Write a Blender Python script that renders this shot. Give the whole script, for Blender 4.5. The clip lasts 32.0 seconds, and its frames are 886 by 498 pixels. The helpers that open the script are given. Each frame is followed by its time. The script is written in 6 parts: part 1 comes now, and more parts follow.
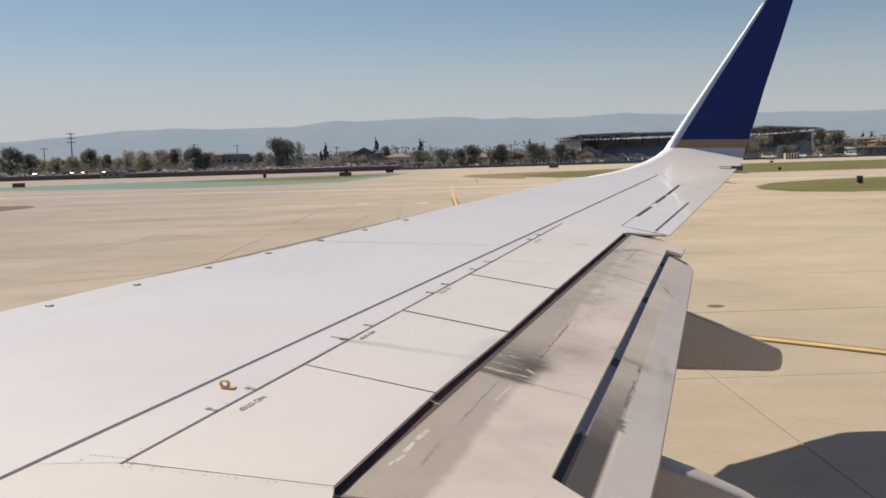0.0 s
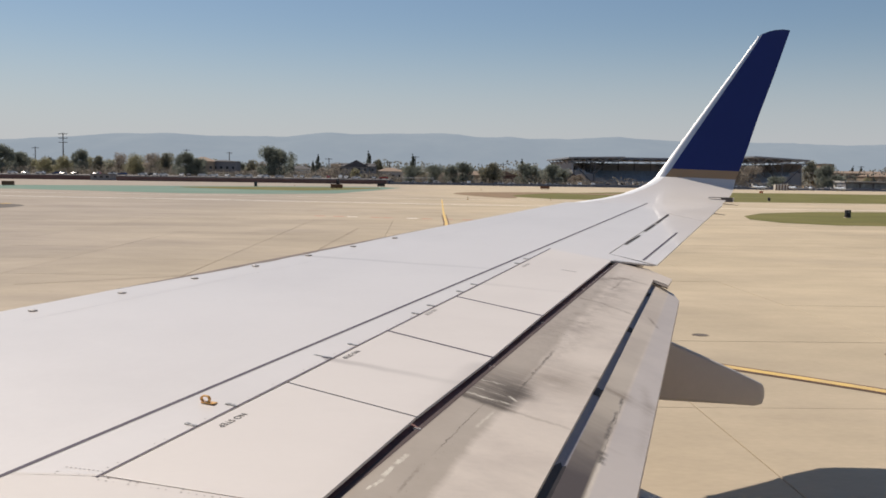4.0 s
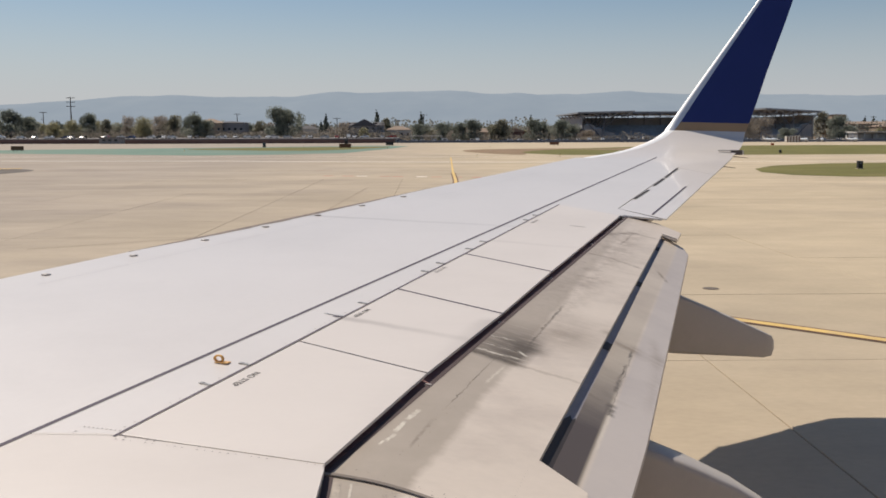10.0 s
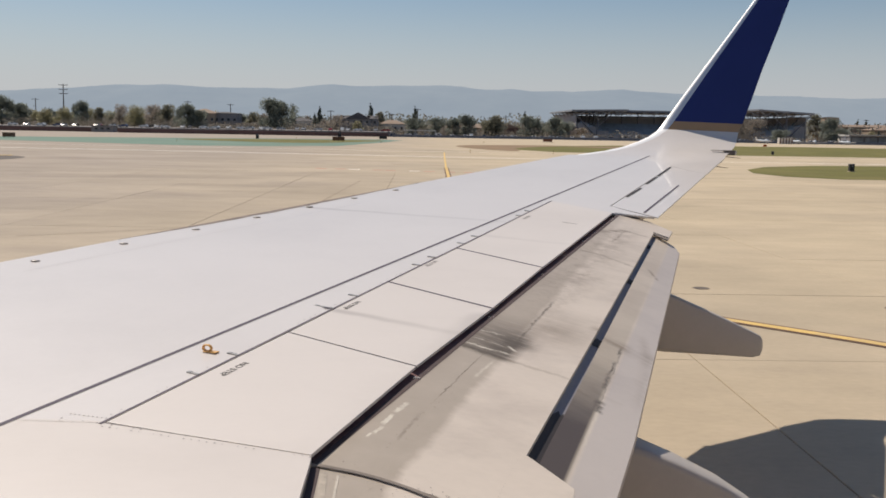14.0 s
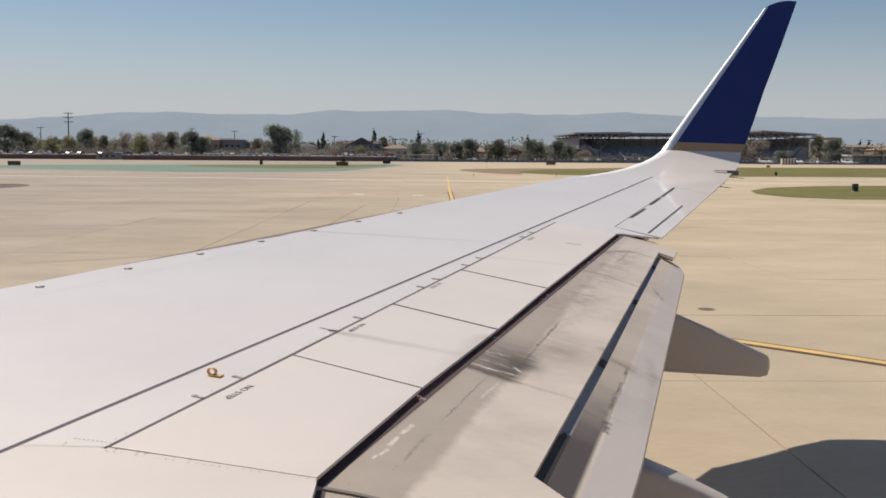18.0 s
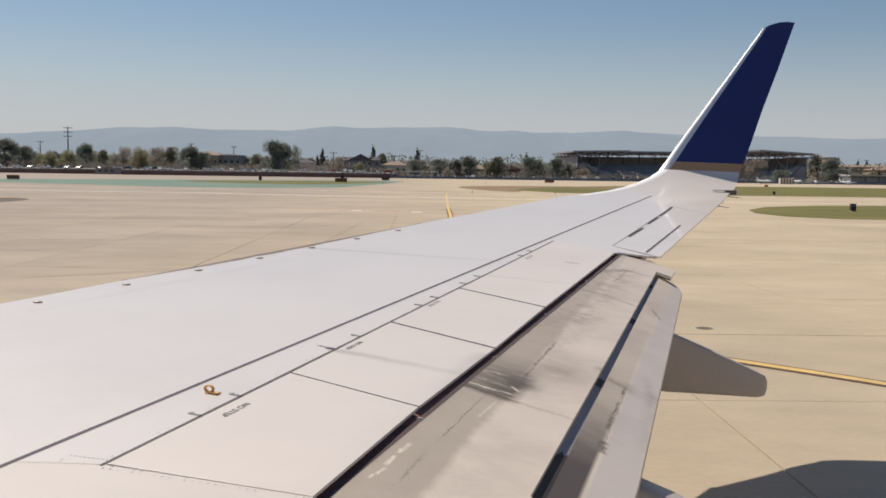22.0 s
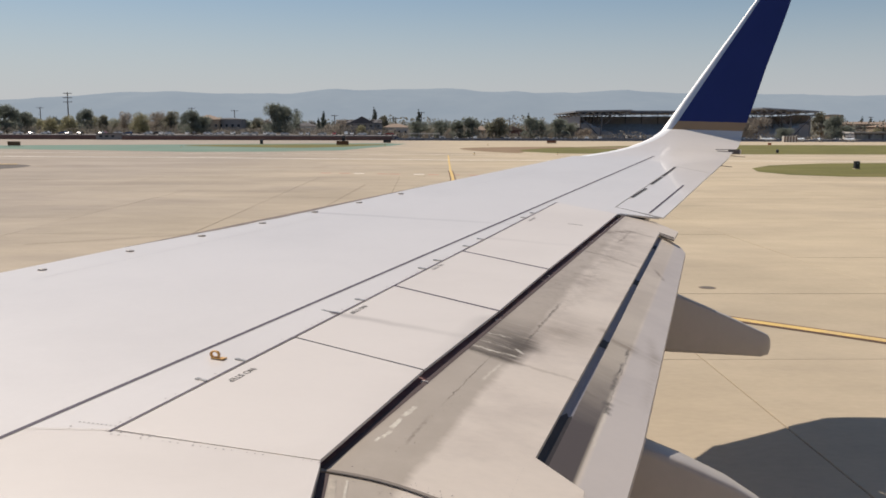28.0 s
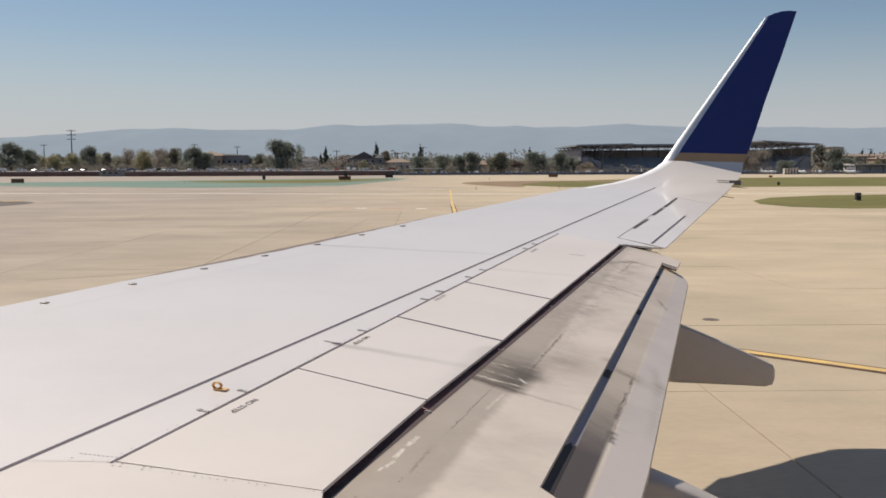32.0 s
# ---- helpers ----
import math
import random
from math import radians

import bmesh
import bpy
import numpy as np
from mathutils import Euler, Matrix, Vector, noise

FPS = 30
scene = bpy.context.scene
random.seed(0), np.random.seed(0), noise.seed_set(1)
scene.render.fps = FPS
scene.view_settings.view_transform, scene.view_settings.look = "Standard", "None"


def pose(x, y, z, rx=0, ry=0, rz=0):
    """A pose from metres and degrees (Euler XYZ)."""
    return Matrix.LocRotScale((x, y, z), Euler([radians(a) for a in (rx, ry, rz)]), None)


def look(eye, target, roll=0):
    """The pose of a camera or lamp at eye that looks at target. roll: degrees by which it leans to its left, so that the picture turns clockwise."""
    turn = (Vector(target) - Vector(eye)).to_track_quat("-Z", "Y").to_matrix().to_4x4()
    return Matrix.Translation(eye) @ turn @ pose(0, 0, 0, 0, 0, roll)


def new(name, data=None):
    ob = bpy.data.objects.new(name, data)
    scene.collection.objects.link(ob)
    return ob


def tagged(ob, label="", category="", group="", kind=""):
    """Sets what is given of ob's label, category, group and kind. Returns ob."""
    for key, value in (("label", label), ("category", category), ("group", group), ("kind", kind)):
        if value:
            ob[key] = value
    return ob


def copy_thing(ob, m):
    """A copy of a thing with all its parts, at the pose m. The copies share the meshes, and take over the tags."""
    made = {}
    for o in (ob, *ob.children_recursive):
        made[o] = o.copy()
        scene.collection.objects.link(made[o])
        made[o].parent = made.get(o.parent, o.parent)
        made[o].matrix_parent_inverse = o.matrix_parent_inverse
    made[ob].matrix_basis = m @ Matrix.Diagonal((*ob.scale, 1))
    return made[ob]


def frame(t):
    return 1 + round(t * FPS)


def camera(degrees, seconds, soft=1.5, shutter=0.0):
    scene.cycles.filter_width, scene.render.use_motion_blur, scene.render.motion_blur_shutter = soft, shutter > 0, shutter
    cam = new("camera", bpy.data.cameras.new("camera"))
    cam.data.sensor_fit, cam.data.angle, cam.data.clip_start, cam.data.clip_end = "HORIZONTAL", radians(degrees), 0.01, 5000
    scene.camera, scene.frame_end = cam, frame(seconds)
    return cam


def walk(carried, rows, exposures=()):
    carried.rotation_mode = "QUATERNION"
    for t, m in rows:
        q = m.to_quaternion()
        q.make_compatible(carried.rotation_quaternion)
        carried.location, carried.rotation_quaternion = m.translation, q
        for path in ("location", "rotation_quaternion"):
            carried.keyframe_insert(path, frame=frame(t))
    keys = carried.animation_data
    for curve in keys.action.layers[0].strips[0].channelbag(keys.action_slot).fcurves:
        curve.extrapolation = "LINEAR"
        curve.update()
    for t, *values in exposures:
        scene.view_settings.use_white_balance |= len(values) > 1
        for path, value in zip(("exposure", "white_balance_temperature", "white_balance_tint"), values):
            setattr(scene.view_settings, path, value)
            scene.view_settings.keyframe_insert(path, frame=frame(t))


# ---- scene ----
# ---- the camera and its path ----
cam = camera(49.3, 32.0, soft=1.7)
# where the airliner stands on the field, its heading, and its lean on the taxiway; the path below is relative to it
STAND = pose(-12.0, 0, 0, 0, 0, -1.26) @ pose(0, 0, 0, -0.74, 0.33, 0)
PATH = [
    (0, -0.013, 0.018, 3.958, 85.473, 1.306, 0.193),
    (0.5, -0.015, 0.027, 3.969, 87.500, 0.389, 0.016),
    (1, -0.003, 0.009, 3.990, 87.782, -0.231, -0.027),
    (1.5, -0.009, 0.020, 3.984, 86.750, -0.744, -0.155),
    (2, -0.012, 0.031, 3.992, 86.406, -0.835, -0.199),
    (2.5, -0.007, 0.020, 3.983, 86.435, -0.889, -0.157),
    (3, -0.005, 0.017, 3.970, 86.820, -0.618, -0.152),
    (3.5, -0.011, 0.020, 3.983, 86.443, -0.754, -0.221),
    (5.5, -0.007, 0.000, 4.013, 86.430, -2.502, -0.503),
    (6, 0.007, -0.005, 4.000, 85.493, -1.673, -0.208),
    (6.5, 0.006, -0.009, 4.009, 85.558, -0.394, 0.062),
    (7, -0.000, 0.000, 4.000, 84.287, -0.052, 0.125),
    (7.5, 0.006, -0.007, 4.018, 84.302, 0.124, 0.243),
    (8, -0.000, -0.001, 4.005, 84.384, -0.024, 0.214),
    (8.5, 0.002, -0.005, 4.004, 84.140, 0.072, 0.228),
    (9, -0.002, -0.000, 3.992, 83.509, -0.113, 0.128),
    (9.5, -0.006, -0.003, 3.997, 83.874, -0.359, 0.147),
    (10, -0.001, -0.005, 3.997, 83.937, -0.187, 0.198),
    (10.5, -0.002, -0.002, 3.991, 83.715, -0.138, 0.236),
    (11, 0.002, 0.000, 3.983, 82.841, 0.223, 0.250),
    (11.5, 0.002, -0.006, 3.984, 83.563, 0.314, 0.226),
    (12, 0.001, 0.001, 3.979, 83.377, 0.420, 0.203),
    (12.5, 0.002, 0.002, 3.982, 84.000, 0.391, 0.123),
    (13, -0.001, 0.002, 4.006, 84.662, -0.591, -0.040),
    (13.5, 0.002, 0.003, 3.998, 83.422, -1.205, -0.120),
    (15.5, -0.011, 0.008, 3.976, 85.969, -1.466, -0.297),
    (16, -0.006, -0.007, 3.996, 86.599, -2.054, -0.333),
    (16.5, 0.001, 0.001, 3.999, 85.248, -1.528, -0.147),
    (17, -0.003, 0.002, 4.014, 84.491, -1.175, -0.044),
    (17.5, 0.001, -0.001, 4.000, 84.024, -0.911, 0.048),
    (18, 0.000, 0.009, 3.973, 85.061, -0.760, 0.013),
    (18.5, 0.001, 0.005, 3.964, 85.651, -0.822, 0.054),
    (19, 0.001, 0.004, 3.979, 85.189, -0.879, 0.040),
    (19.5, -0.005, 0.008, 4.008, 84.035, -1.148, -0.018),
    (20, -0.000, 0.000, 4.000, 86.210, -1.000, -0.000),
    (20.5, 0.007, 0.001, 3.987, 85.299, -0.905, 0.058),
    (21, 0.003, 0.006, 3.980, 84.931, -0.908, 0.032),
    (21.5, -0.000, 0.003, 3.970, 85.936, -0.884, -0.022),
    (22, -0.000, -0.000, 3.983, 86.063, -1.162, -0.061),
    (22.5, 0.000, 0.001, 3.991, 85.100, -1.112, -0.032),
    (23, 0.002, 0.001, 3.993, 85.826, -1.105, -0.054),
    (23.5, -0.002, 0.000, 3.976, 85.941, -1.136, -0.081),
    (24, 0.000, 0.001, 3.994, 86.135, -1.673, -0.201),
    (24.5, -0.002, 0.001, 4.001, 85.533, -1.932, -0.316),
    (25, 0.008, 0.001, 3.973, 85.962, -1.341, -0.203),
    (25.5, -0.002, 0.004, 3.957, 85.031, 0.460, 0.226),
    (27.5, -0.003, 0.000, 3.978, 85.614, 0.135, 0.203),
    (28, -0.003, 0.003, 3.991, 83.811, -0.530, 0.048),
    (28.5, -0.001, 0.009, 3.993, 83.716, -0.521, 0.023),
    (29, -0.002, 0.008, 3.976, 84.994, -0.545, 0.037),
    (29.5, -0.001, -0.002, 3.962, 85.724, -0.478, 0.094),
    (30, -0.005, 0.005, 3.964, 83.903, -0.272, 0.072),
    (30.5, -0.010, 0.011, 3.991, 83.183, -0.250, 0.055),
    (31, -0.002, 0.005, 3.985, 83.985, -0.016, 0.142),
    (31.5, -0.004, 0.009, 3.970, 85.622, 0.020, 0.134),
    (32, -0.002, -0.000, 3.966, 85.848, -0.162, 0.156),
]
walk(cam, [(r[0], STAND @ pose(*r[1:])) for r in PATH])

# ---- light ----
SUN_WAY = Vector((-0.46, 0.54, 1.0)).normalized()      # towards the sun
world = bpy.data.worlds.new("sky")
scene.world = world
world.use_nodes = True
wn = world.node_tree
wn.nodes.clear()
sky = wn.nodes.new("ShaderNodeTexSky")
sky.sky_type = "NISHITA"
sky.sun_disc = False
sky.sun_elevation = math.asin(SUN_WAY.z)
sky.sun_rotation = math.atan2(SUN_WAY.x, SUN_WAY.y)
sky.altitude = 20.0
sky.air_density = 1.0
sky.dust_density = 0.5
sky.ozone_density = 3.0
wb = wn.nodes.new("ShaderNodeBackground")
wb.inputs["Strength"].default_value = 0.070
wo = wn.nodes.new("ShaderNodeOutputWorld")
# pale haze all round the horizon, thinning upwards
w_co = wn.nodes.new("ShaderNodeTexCoord")
w_sep = wn.nodes.new("ShaderNodeSeparateXYZ")
w_map = wn.nodes.new("ShaderNodeMapRange")
w_map.interpolation_type = "SMOOTHERSTEP"
w_map.inputs["From Min"].default_value, w_map.inputs["From Max"].default_value = -0.02, 0.18
w_map.inputs["To Min"].default_value, w_map.inputs["To Max"].default_value = 0.85, 0.0
w_mix = wn.nodes.new("ShaderNodeMix")
w_mix.data_type = "RGBA"
w_mix.inputs["B"].default_value = (7.33, 7.46, 8.05, 1)
wn.links.new(w_co.outputs["Generated"], w_sep.inputs["Vector"])
wn.links.new(w_sep.outputs["Z"], w_map.inputs["Value"])
wn.links.new(w_map.outputs["Result"], w_mix.inputs["Factor"])
wn.links.new(sky.outputs["Color"], w_mix.inputs["A"])
wn.links.new(w_mix.outputs["Result"], wb.inputs["Color"])
wn.links.new(wb.outputs["Background"], wo.inputs["Surface"])
sun_data = bpy.data.lights.new("sun", "SUN")
sun_data.energy = 4.3
sun_data.angle = radians(0.53)
sun_data.color = (1.0, 0.90, 0.775)
sun = new("sun", sun_data)
sun.matrix_world = look(SUN_WAY * 60, (0, 0, 0))
scene.view_settings.exposure = 0.0


# ---- materials ----
def node(nt, kind, **vals):
    n = nt.nodes.new(kind)
    for k, v in vals.items():
        if k in n.inputs:
            n.inputs[k].default_value = v
    return n


def surface(name, base, rough=0.5, metal=0.0, vary=0.12, scale=4.0, fine=60.0, bump=0.02, dirt=None, dirt_amount=0.0,
            dirt_scale=1.5, stretch=(1, 1, 1), piece=0.0, coat=0.0, spec=0.5, ground=False):
    """A painted, paved or grown surface: two scales of tone, fine relief, patches of dirt, a tone of its own for each piece."""
    m = bpy.data.materials.new(name)
    m.use_nodes = True
    nt = m.node_tree
    bsdf = nt.nodes["Principled BSDF"]
    bsdf.inputs["Roughness"].default_value = rough
    bsdf.inputs["Metallic"].default_value = metal
    bsdf.inputs["Coat Weight"].default_value = coat
    bsdf.inputs["Coat Roughness"].default_value = 0.035
    bsdf.inputs["Specular IOR Level"].default_value = spec
    co = nt.nodes.new("ShaderNodeTexCoord")
    mp = nt.nodes.new("ShaderNodeMapping")
    mp.inputs["Scale"].default_value = stretch
    if ground:
        where = nt.nodes.new("ShaderNodeNewGeometry")
        nt.links.new(where.outputs["Position"], mp.inputs["Vector"])
    else:
        nt.links.new(co.outputs["Object"], mp.inputs["Vector"])
    big = node(nt, "ShaderNodeTexNoise", Scale=scale, Detail=6.0, Roughness=0.6)
    small = node(nt, "ShaderNodeTexNoise", Scale=fine, Detail=4.0)
    nt.links.new(mp.outputs["Vector"], big.inputs["Vector"])
    nt.links.new(mp.outputs["Vector"], small.inputs["Vector"])
    add = nt.nodes.new("ShaderNodeMath")
    add.operation = "MULTIPLY_ADD"
    add.inputs[1].default_value = 0.4
    nt.links.new(small.outputs["Fac"], add.inputs[0])
    nt.links.new(big.outputs["Fac"], add.inputs[2])
    ramp = nt.nodes.new("ShaderNodeMapRange")
    ramp.inputs["From Min"].default_value, ramp.inputs["From Max"].default_value = 0.4, 1.0
    ramp.inputs["To Min"].default_value, ramp.inputs["To Max"].default_value = 1 - vary, 1 + vary
    nt.links.new(add.outputs[0], ramp.inputs["Value"])
    tone = ramp.outputs["Result"]
    if piece:
        info = nt.nodes.new("ShaderNodeObjectInfo")
        pr = nt.nodes.new("ShaderNodeMapRange")
        pr.inputs["To Min"].default_value, pr.inputs["To Max"].default_value = 1 - piece, 1 + piece
        nt.links.new(info.outputs["Random"], pr.inputs["Value"])
        mul = nt.nodes.new("ShaderNodeMath")
        mul.operation = "MULTIPLY"
        nt.links.new(tone, mul.inputs[0])
        nt.links.new(pr.outputs["Result"], mul.inputs[1])
        tone = mul.outputs[0]
    col = nt.nodes.new("ShaderNodeVectorMath")
    col.operation = "SCALE"
    col.inputs[0].default_value = base[:3]
    nt.links.new(tone, col.inputs["Scale"])
    out = col.outputs["Vector"]
    if dirt:
        patch = node(nt, "ShaderNodeTexNoise", Scale=dirt_scale, Detail=8.0, Roughness=0.65)
        nt.links.new(mp.outputs["Vector"], patch.inputs["Vector"])
        pm = nt.nodes.new("ShaderNodeMapRange")
        pm.inputs["From Min"].default_value, pm.inputs["From Max"].default_value = 0.48, 0.72
        pm.inputs["To Max"].default_value = dirt_amount
        nt.links.new(patch.outputs["Fac"], pm.inputs["Value"])
        mix = nt.nodes.new("ShaderNodeMix")
        mix.data_type = "RGBA"
        nt.links.new(pm.outputs["Result"], mix.inputs["Factor"])
        nt.links.new(out, mix.inputs["A"])
        mix.inputs["B"].default_value = (*dirt[:3], 1)
        out = mix.outputs["Result"]
    nt.links.new(out, bsdf.inputs["Base Color"])
    if bump:
        bp = nt.nodes.new("ShaderNodeBump")
        bp.inputs["Strength"].default_value = 0.5
        bp.inputs["Distance"].default_value = bump
        nt.links.new(add.outputs[0], bp.inputs["Height"])
        nt.links.new(bp.outputs["Normal"], bsdf.inputs["Normal"])
    return m


white_paint = surface("white_wing_paint", (0.695, 0.65, 0.615), 0.34, vary=0.03, scale=0.8, fine=25, bump=0.0006,
                      dirt=(0.57, 0.53, 0.50), dirt_amount=0.35, dirt_scale=0.7, coat=0.22)
spoiler_paint = surface("spoiler_paint", (0.64, 0.587, 0.545), 0.4, vary=0.025, scale=1.2, fine=30, bump=0.0006,
                        dirt=(0.54, 0.49, 0.45), dirt_amount=0.4, dirt_scale=0.8, stretch=(0.7, 1.2, 1))
grey_paint = surface("grey_fairing_paint", (0.44, 0.40, 0.37), 0.42, vary=0.06, scale=1.5, fine=25, bump=0.001,
                     dirt=(0.3, 0.27, 0.25), dirt_amount=0.35, dirt_scale=2.0)
blue_paint = surface("blue_winglet_paint", (0.017, 0.026, 0.14), 0.3, vary=0.06, scale=1.0, fine=12, bump=0.0006, coat=0.1)
gold_paint = surface("gold_stripe_paint", (0.38, 0.25, 0.14), 0.4, vary=0.05, scale=3.0, bump=0.0004)
bright_metal = surface("polished_leading_edge_metal", (0.80, 0.80, 0.81), 0.6, metal=1.0, vary=0.04, scale=3.0, fine=8, bump=0.0)
lamp_grey = surface("dark_grey_lamp_housing", (0.12, 0.105, 0.10), 0.6, vary=0.1, scale=8, fine=40, bump=0.0005)
bare_metal = surface("worn_bare_metal", (0.42, 0.41, 0.4), 0.4, metal=0.7, vary=0.15, scale=3.0, fine=50, bump=0.001,
                     dirt=(0.1, 0.09, 0.08), dirt_amount=0.6)
slot_metal = surface("smooth_blue_grey_slot_metal", (0.25, 0.235, 0.26), 0.6, metal=0.0, vary=0.12, scale=3.0, fine=30, bump=0.0005)
cove_brown = surface("grimy_dark_cove", (0.25, 0.15, 0.145), 0.85, vary=0.3, scale=5.0, fine=40, bump=0.002, spec=0.1)
seam_black = surface("black_seam_sealant", (0.034, 0.028, 0.029), 0.7, vary=0.25, scale=6.0, fine=60, bump=0.001)
line_grey = surface("dark_grey_line_paint", (0.07, 0.056, 0.08), 0.75, vary=0.15, scale=6.0, fine=60, bump=0.0003)
black_ink = surface("black_stencil_ink", (0.05, 0.045, 0.045), 0.7, vary=0.3, scale=30, fine=90, bump=0.0)
brass = surface("yellow_ring_paint", (0.70, 0.40, 0.13), 0.45, vary=0.12, scale=20, fine=80, bump=0.0008)
grime = surface("brown_grime", (0.30, 0.25, 0.205), 0.7, vary=0.3, scale=14, fine=60, bump=0.0)
faint_joint = surface("filled_skin_joint", (0.52, 0.50, 0.50), 0.5, vary=0.1, scale=5, fine=40, bump=0.0)
dark_soot = surface("dark_brown_soot", (0.17, 0.13, 0.11), 0.75, vary=0.35, scale=6, fine=40, bump=0.0)
seam_strip = surface("brown_grey_rubbing_strip", (0.20, 0.165, 0.14), 0.7, vary=0.2, scale=9, fine=60, bump=0.0005)
# brown for the strips that darken the flap gap
gap_shade_brown = surface("dark_brown_gap_shade", (0.075, 0.050, 0.050), 0.8, vary=0.25, scale=8, fine=50, bump=0.0005)
pale_wear = surface("scraped_pale_paint", (0.52, 0.47, 0.40), 0.6, vary=0.25, scale=12, fine=60, bump=0.0)
pale_wear_soft = surface("scraped_dull_paint", (0.44, 0.385, 0.32), 0.6, vary=0.3, scale=10, fine=50, bump=0.0)
rubber = surface("black_tyre_rubber", (0.025, 0.025, 0.026), 0.8, vary=0.2, scale=8, bump=0.003)

concrete = surface("tan_airfield_concrete", (0.53, 0.435, 0.305), 0.85, vary=0.14, scale=0.12, fine=9, bump=0.003,
                   dirt=(0.31, 0.255, 0.195), dirt_amount=0.6, dirt_scale=0.12, stretch=(0.6, 1.0, 1), piece=0.04, spec=0.25, ground=True)


def vary_concrete(m):
    """Greyer, darker concrete towards the runway junction, with an uneven border."""
    nt = m.node_tree
    bsdf = nt.nodes["Principled BSDF"]
    fresh = bsdf.inputs["Base Color"].links[0].from_socket
    where = nt.nodes.new("ShaderNodeNewGeometry")
    sep = nt.nodes.new("ShaderNodeSeparateXYZ")
    nt.links.new(where.outputs["Position"], sep.inputs["Vector"])
    wide = node(nt, "ShaderNodeTexNoise", Scale=0.03, Detail=7.0, Roughness=0.6)
    nt.links.new(where.outputs["Position"], wide.inputs["Vector"])
    add = nt.nodes.new("ShaderNodeMath")
    add.operation = "MULTIPLY_ADD"
    add.inputs[1].default_value = 40.0
    nt.links.new(wide.outputs["Fac"], add.inputs[0])
    nt.links.new(sep.outputs["X"], add.inputs[2])
    greyness = nt.nodes.new("ShaderNodeMapRange")
    greyness.inputs["From Min"].default_value, greyness.inputs["From Max"].default_value = 22.0, -20.0
    greyness.inputs["To Max"].default_value = 0.95
    nt.links.new(add.outputs[0], greyness.inputs["Value"])
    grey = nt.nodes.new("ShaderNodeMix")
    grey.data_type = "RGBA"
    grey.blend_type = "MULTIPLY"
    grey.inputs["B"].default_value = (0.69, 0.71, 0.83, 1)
    nt.links.new(greyness.outputs["Result"], grey.inputs["Factor"])
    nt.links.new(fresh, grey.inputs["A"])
    # long tyre-worn streaks along the taxi route, and paler scrubbed patches
    out = grey.outputs["Result"]
    for scale, detail, lo, hi, stretch in ((1.0, 5.0, 0.95, 1.02, (0.05, 0.2, 1)), (1.0, 7.0, 0.86, 1.10, (0.07, 0.11, 1)), (1.0, 5.0, 0.95, 1.03, (0.5, 0.8, 1))):
        mp = nt.nodes.new("ShaderNodeMapping")
        mp.inputs["Scale"].default_value = stretch
        nt.links.new(where.outputs["Position"], mp.inputs["Vector"])
        streak = node(nt, "ShaderNodeTexNoise", Scale=scale, Detail=detail, Roughness=0.6)
        nt.links.new(mp.outputs["Vector"], streak.inputs["Vector"])
        worn = nt.nodes.new("ShaderNodeMapRange")
        worn.inputs["From Min"].default_value, worn.inputs["From Max"].default_value = 0.32, 0.66
        worn.inputs["To Min"].default_value, worn.inputs["To Max"].default_value = lo, hi
        nt.links.new(streak.outputs["Fac"], worn.inputs["Value"])
        sc = nt.nodes.new("ShaderNodeVectorMath")
        sc.operation = "SCALE"
        nt.links.new(out, sc.inputs[0])
        nt.links.new(worn.outputs["Result"], sc.inputs["Scale"])
        out = sc.outputs["Vector"]
    nt.links.new(out, bsdf.inputs["Base Color"])


vary_concrete(concrete)
joint_fill = surface("dark_joint_filler", (0.31, 0.25, 0.18), 0.9, vary=0.2, scale=1.0, bump=0.002)
dash_brown = surface("faded_brown_dash_paint", (0.36, 0.24, 0.16), 0.85, vary=0.2, scale=1.0, bump=0.001)
asphalt = surface("weathered_asphalt", (0.135, 0.115, 0.10), 0.9, vary=0.12, scale=0.2, fine=14, bump=0.004,
                  dirt=(0.22, 0.19, 0.16), dirt_amount=0.4, dirt_scale=0.15, spec=0.3)
dry_soil = surface("dry_brown_soil", (0.27, 0.19, 0.12), 0.95, vary=0.2, scale=0.15, fine=3, bump=0.03, spec=0.2)
grass_mat = surface("dry_green_grass", (0.15, 0.142, 0.043), 0.9, vary=0.28, scale=0.12, fine=2.5, bump=0.08,
                    dirt=(0.26, 0.21, 0.09), dirt_amount=0.6, dirt_scale=0.08, spec=0.2)
far_land = surface("built_up_far_land", (0.16, 0.15, 0.12), 0.95, vary=0.3, scale=0.02, fine=0.3, bump=0.0, spec=0.2)
green_coat = surface("faded_green_pavement_paint", (0.15, 0.235, 0.185), 0.85, vary=0.1, scale=0.06, fine=2, bump=0.002,
                     dirt=(0.34, 0.30, 0.23), dirt_amount=0.5, dirt_scale=0.04, spec=0.25)
yellow_line = surface("yellow_taxi_line_paint", (0.80, 0.47, 0.045), 0.7, vary=0.12, scale=0.8, fine=20, bump=0.001,
                      dirt=(0.55, 0.42, 0.22), dirt_amount=0.6, dirt_scale=0.9)
worn_yellow = surface("worn_pale_yellow_line_paint", (0.70, 0.48, 0.16), 0.75, vary=0.16, scale=0.8, fine=20, bump=0.001,
                      dirt=(0.50, 0.37, 0.21), dirt_amount=0.8, dirt_scale=1.1)
line_edge = surface("dark_line_border_paint", (0.15, 0.085, 0.055), 0.8, vary=0.2, scale=1, fine=20, bump=0.001)
white_line = surface("white_runway_line_paint", (0.80, 0.74, 0.64), 0.7, vary=0.1, scale=0.5, fine=10, bump=0.001)
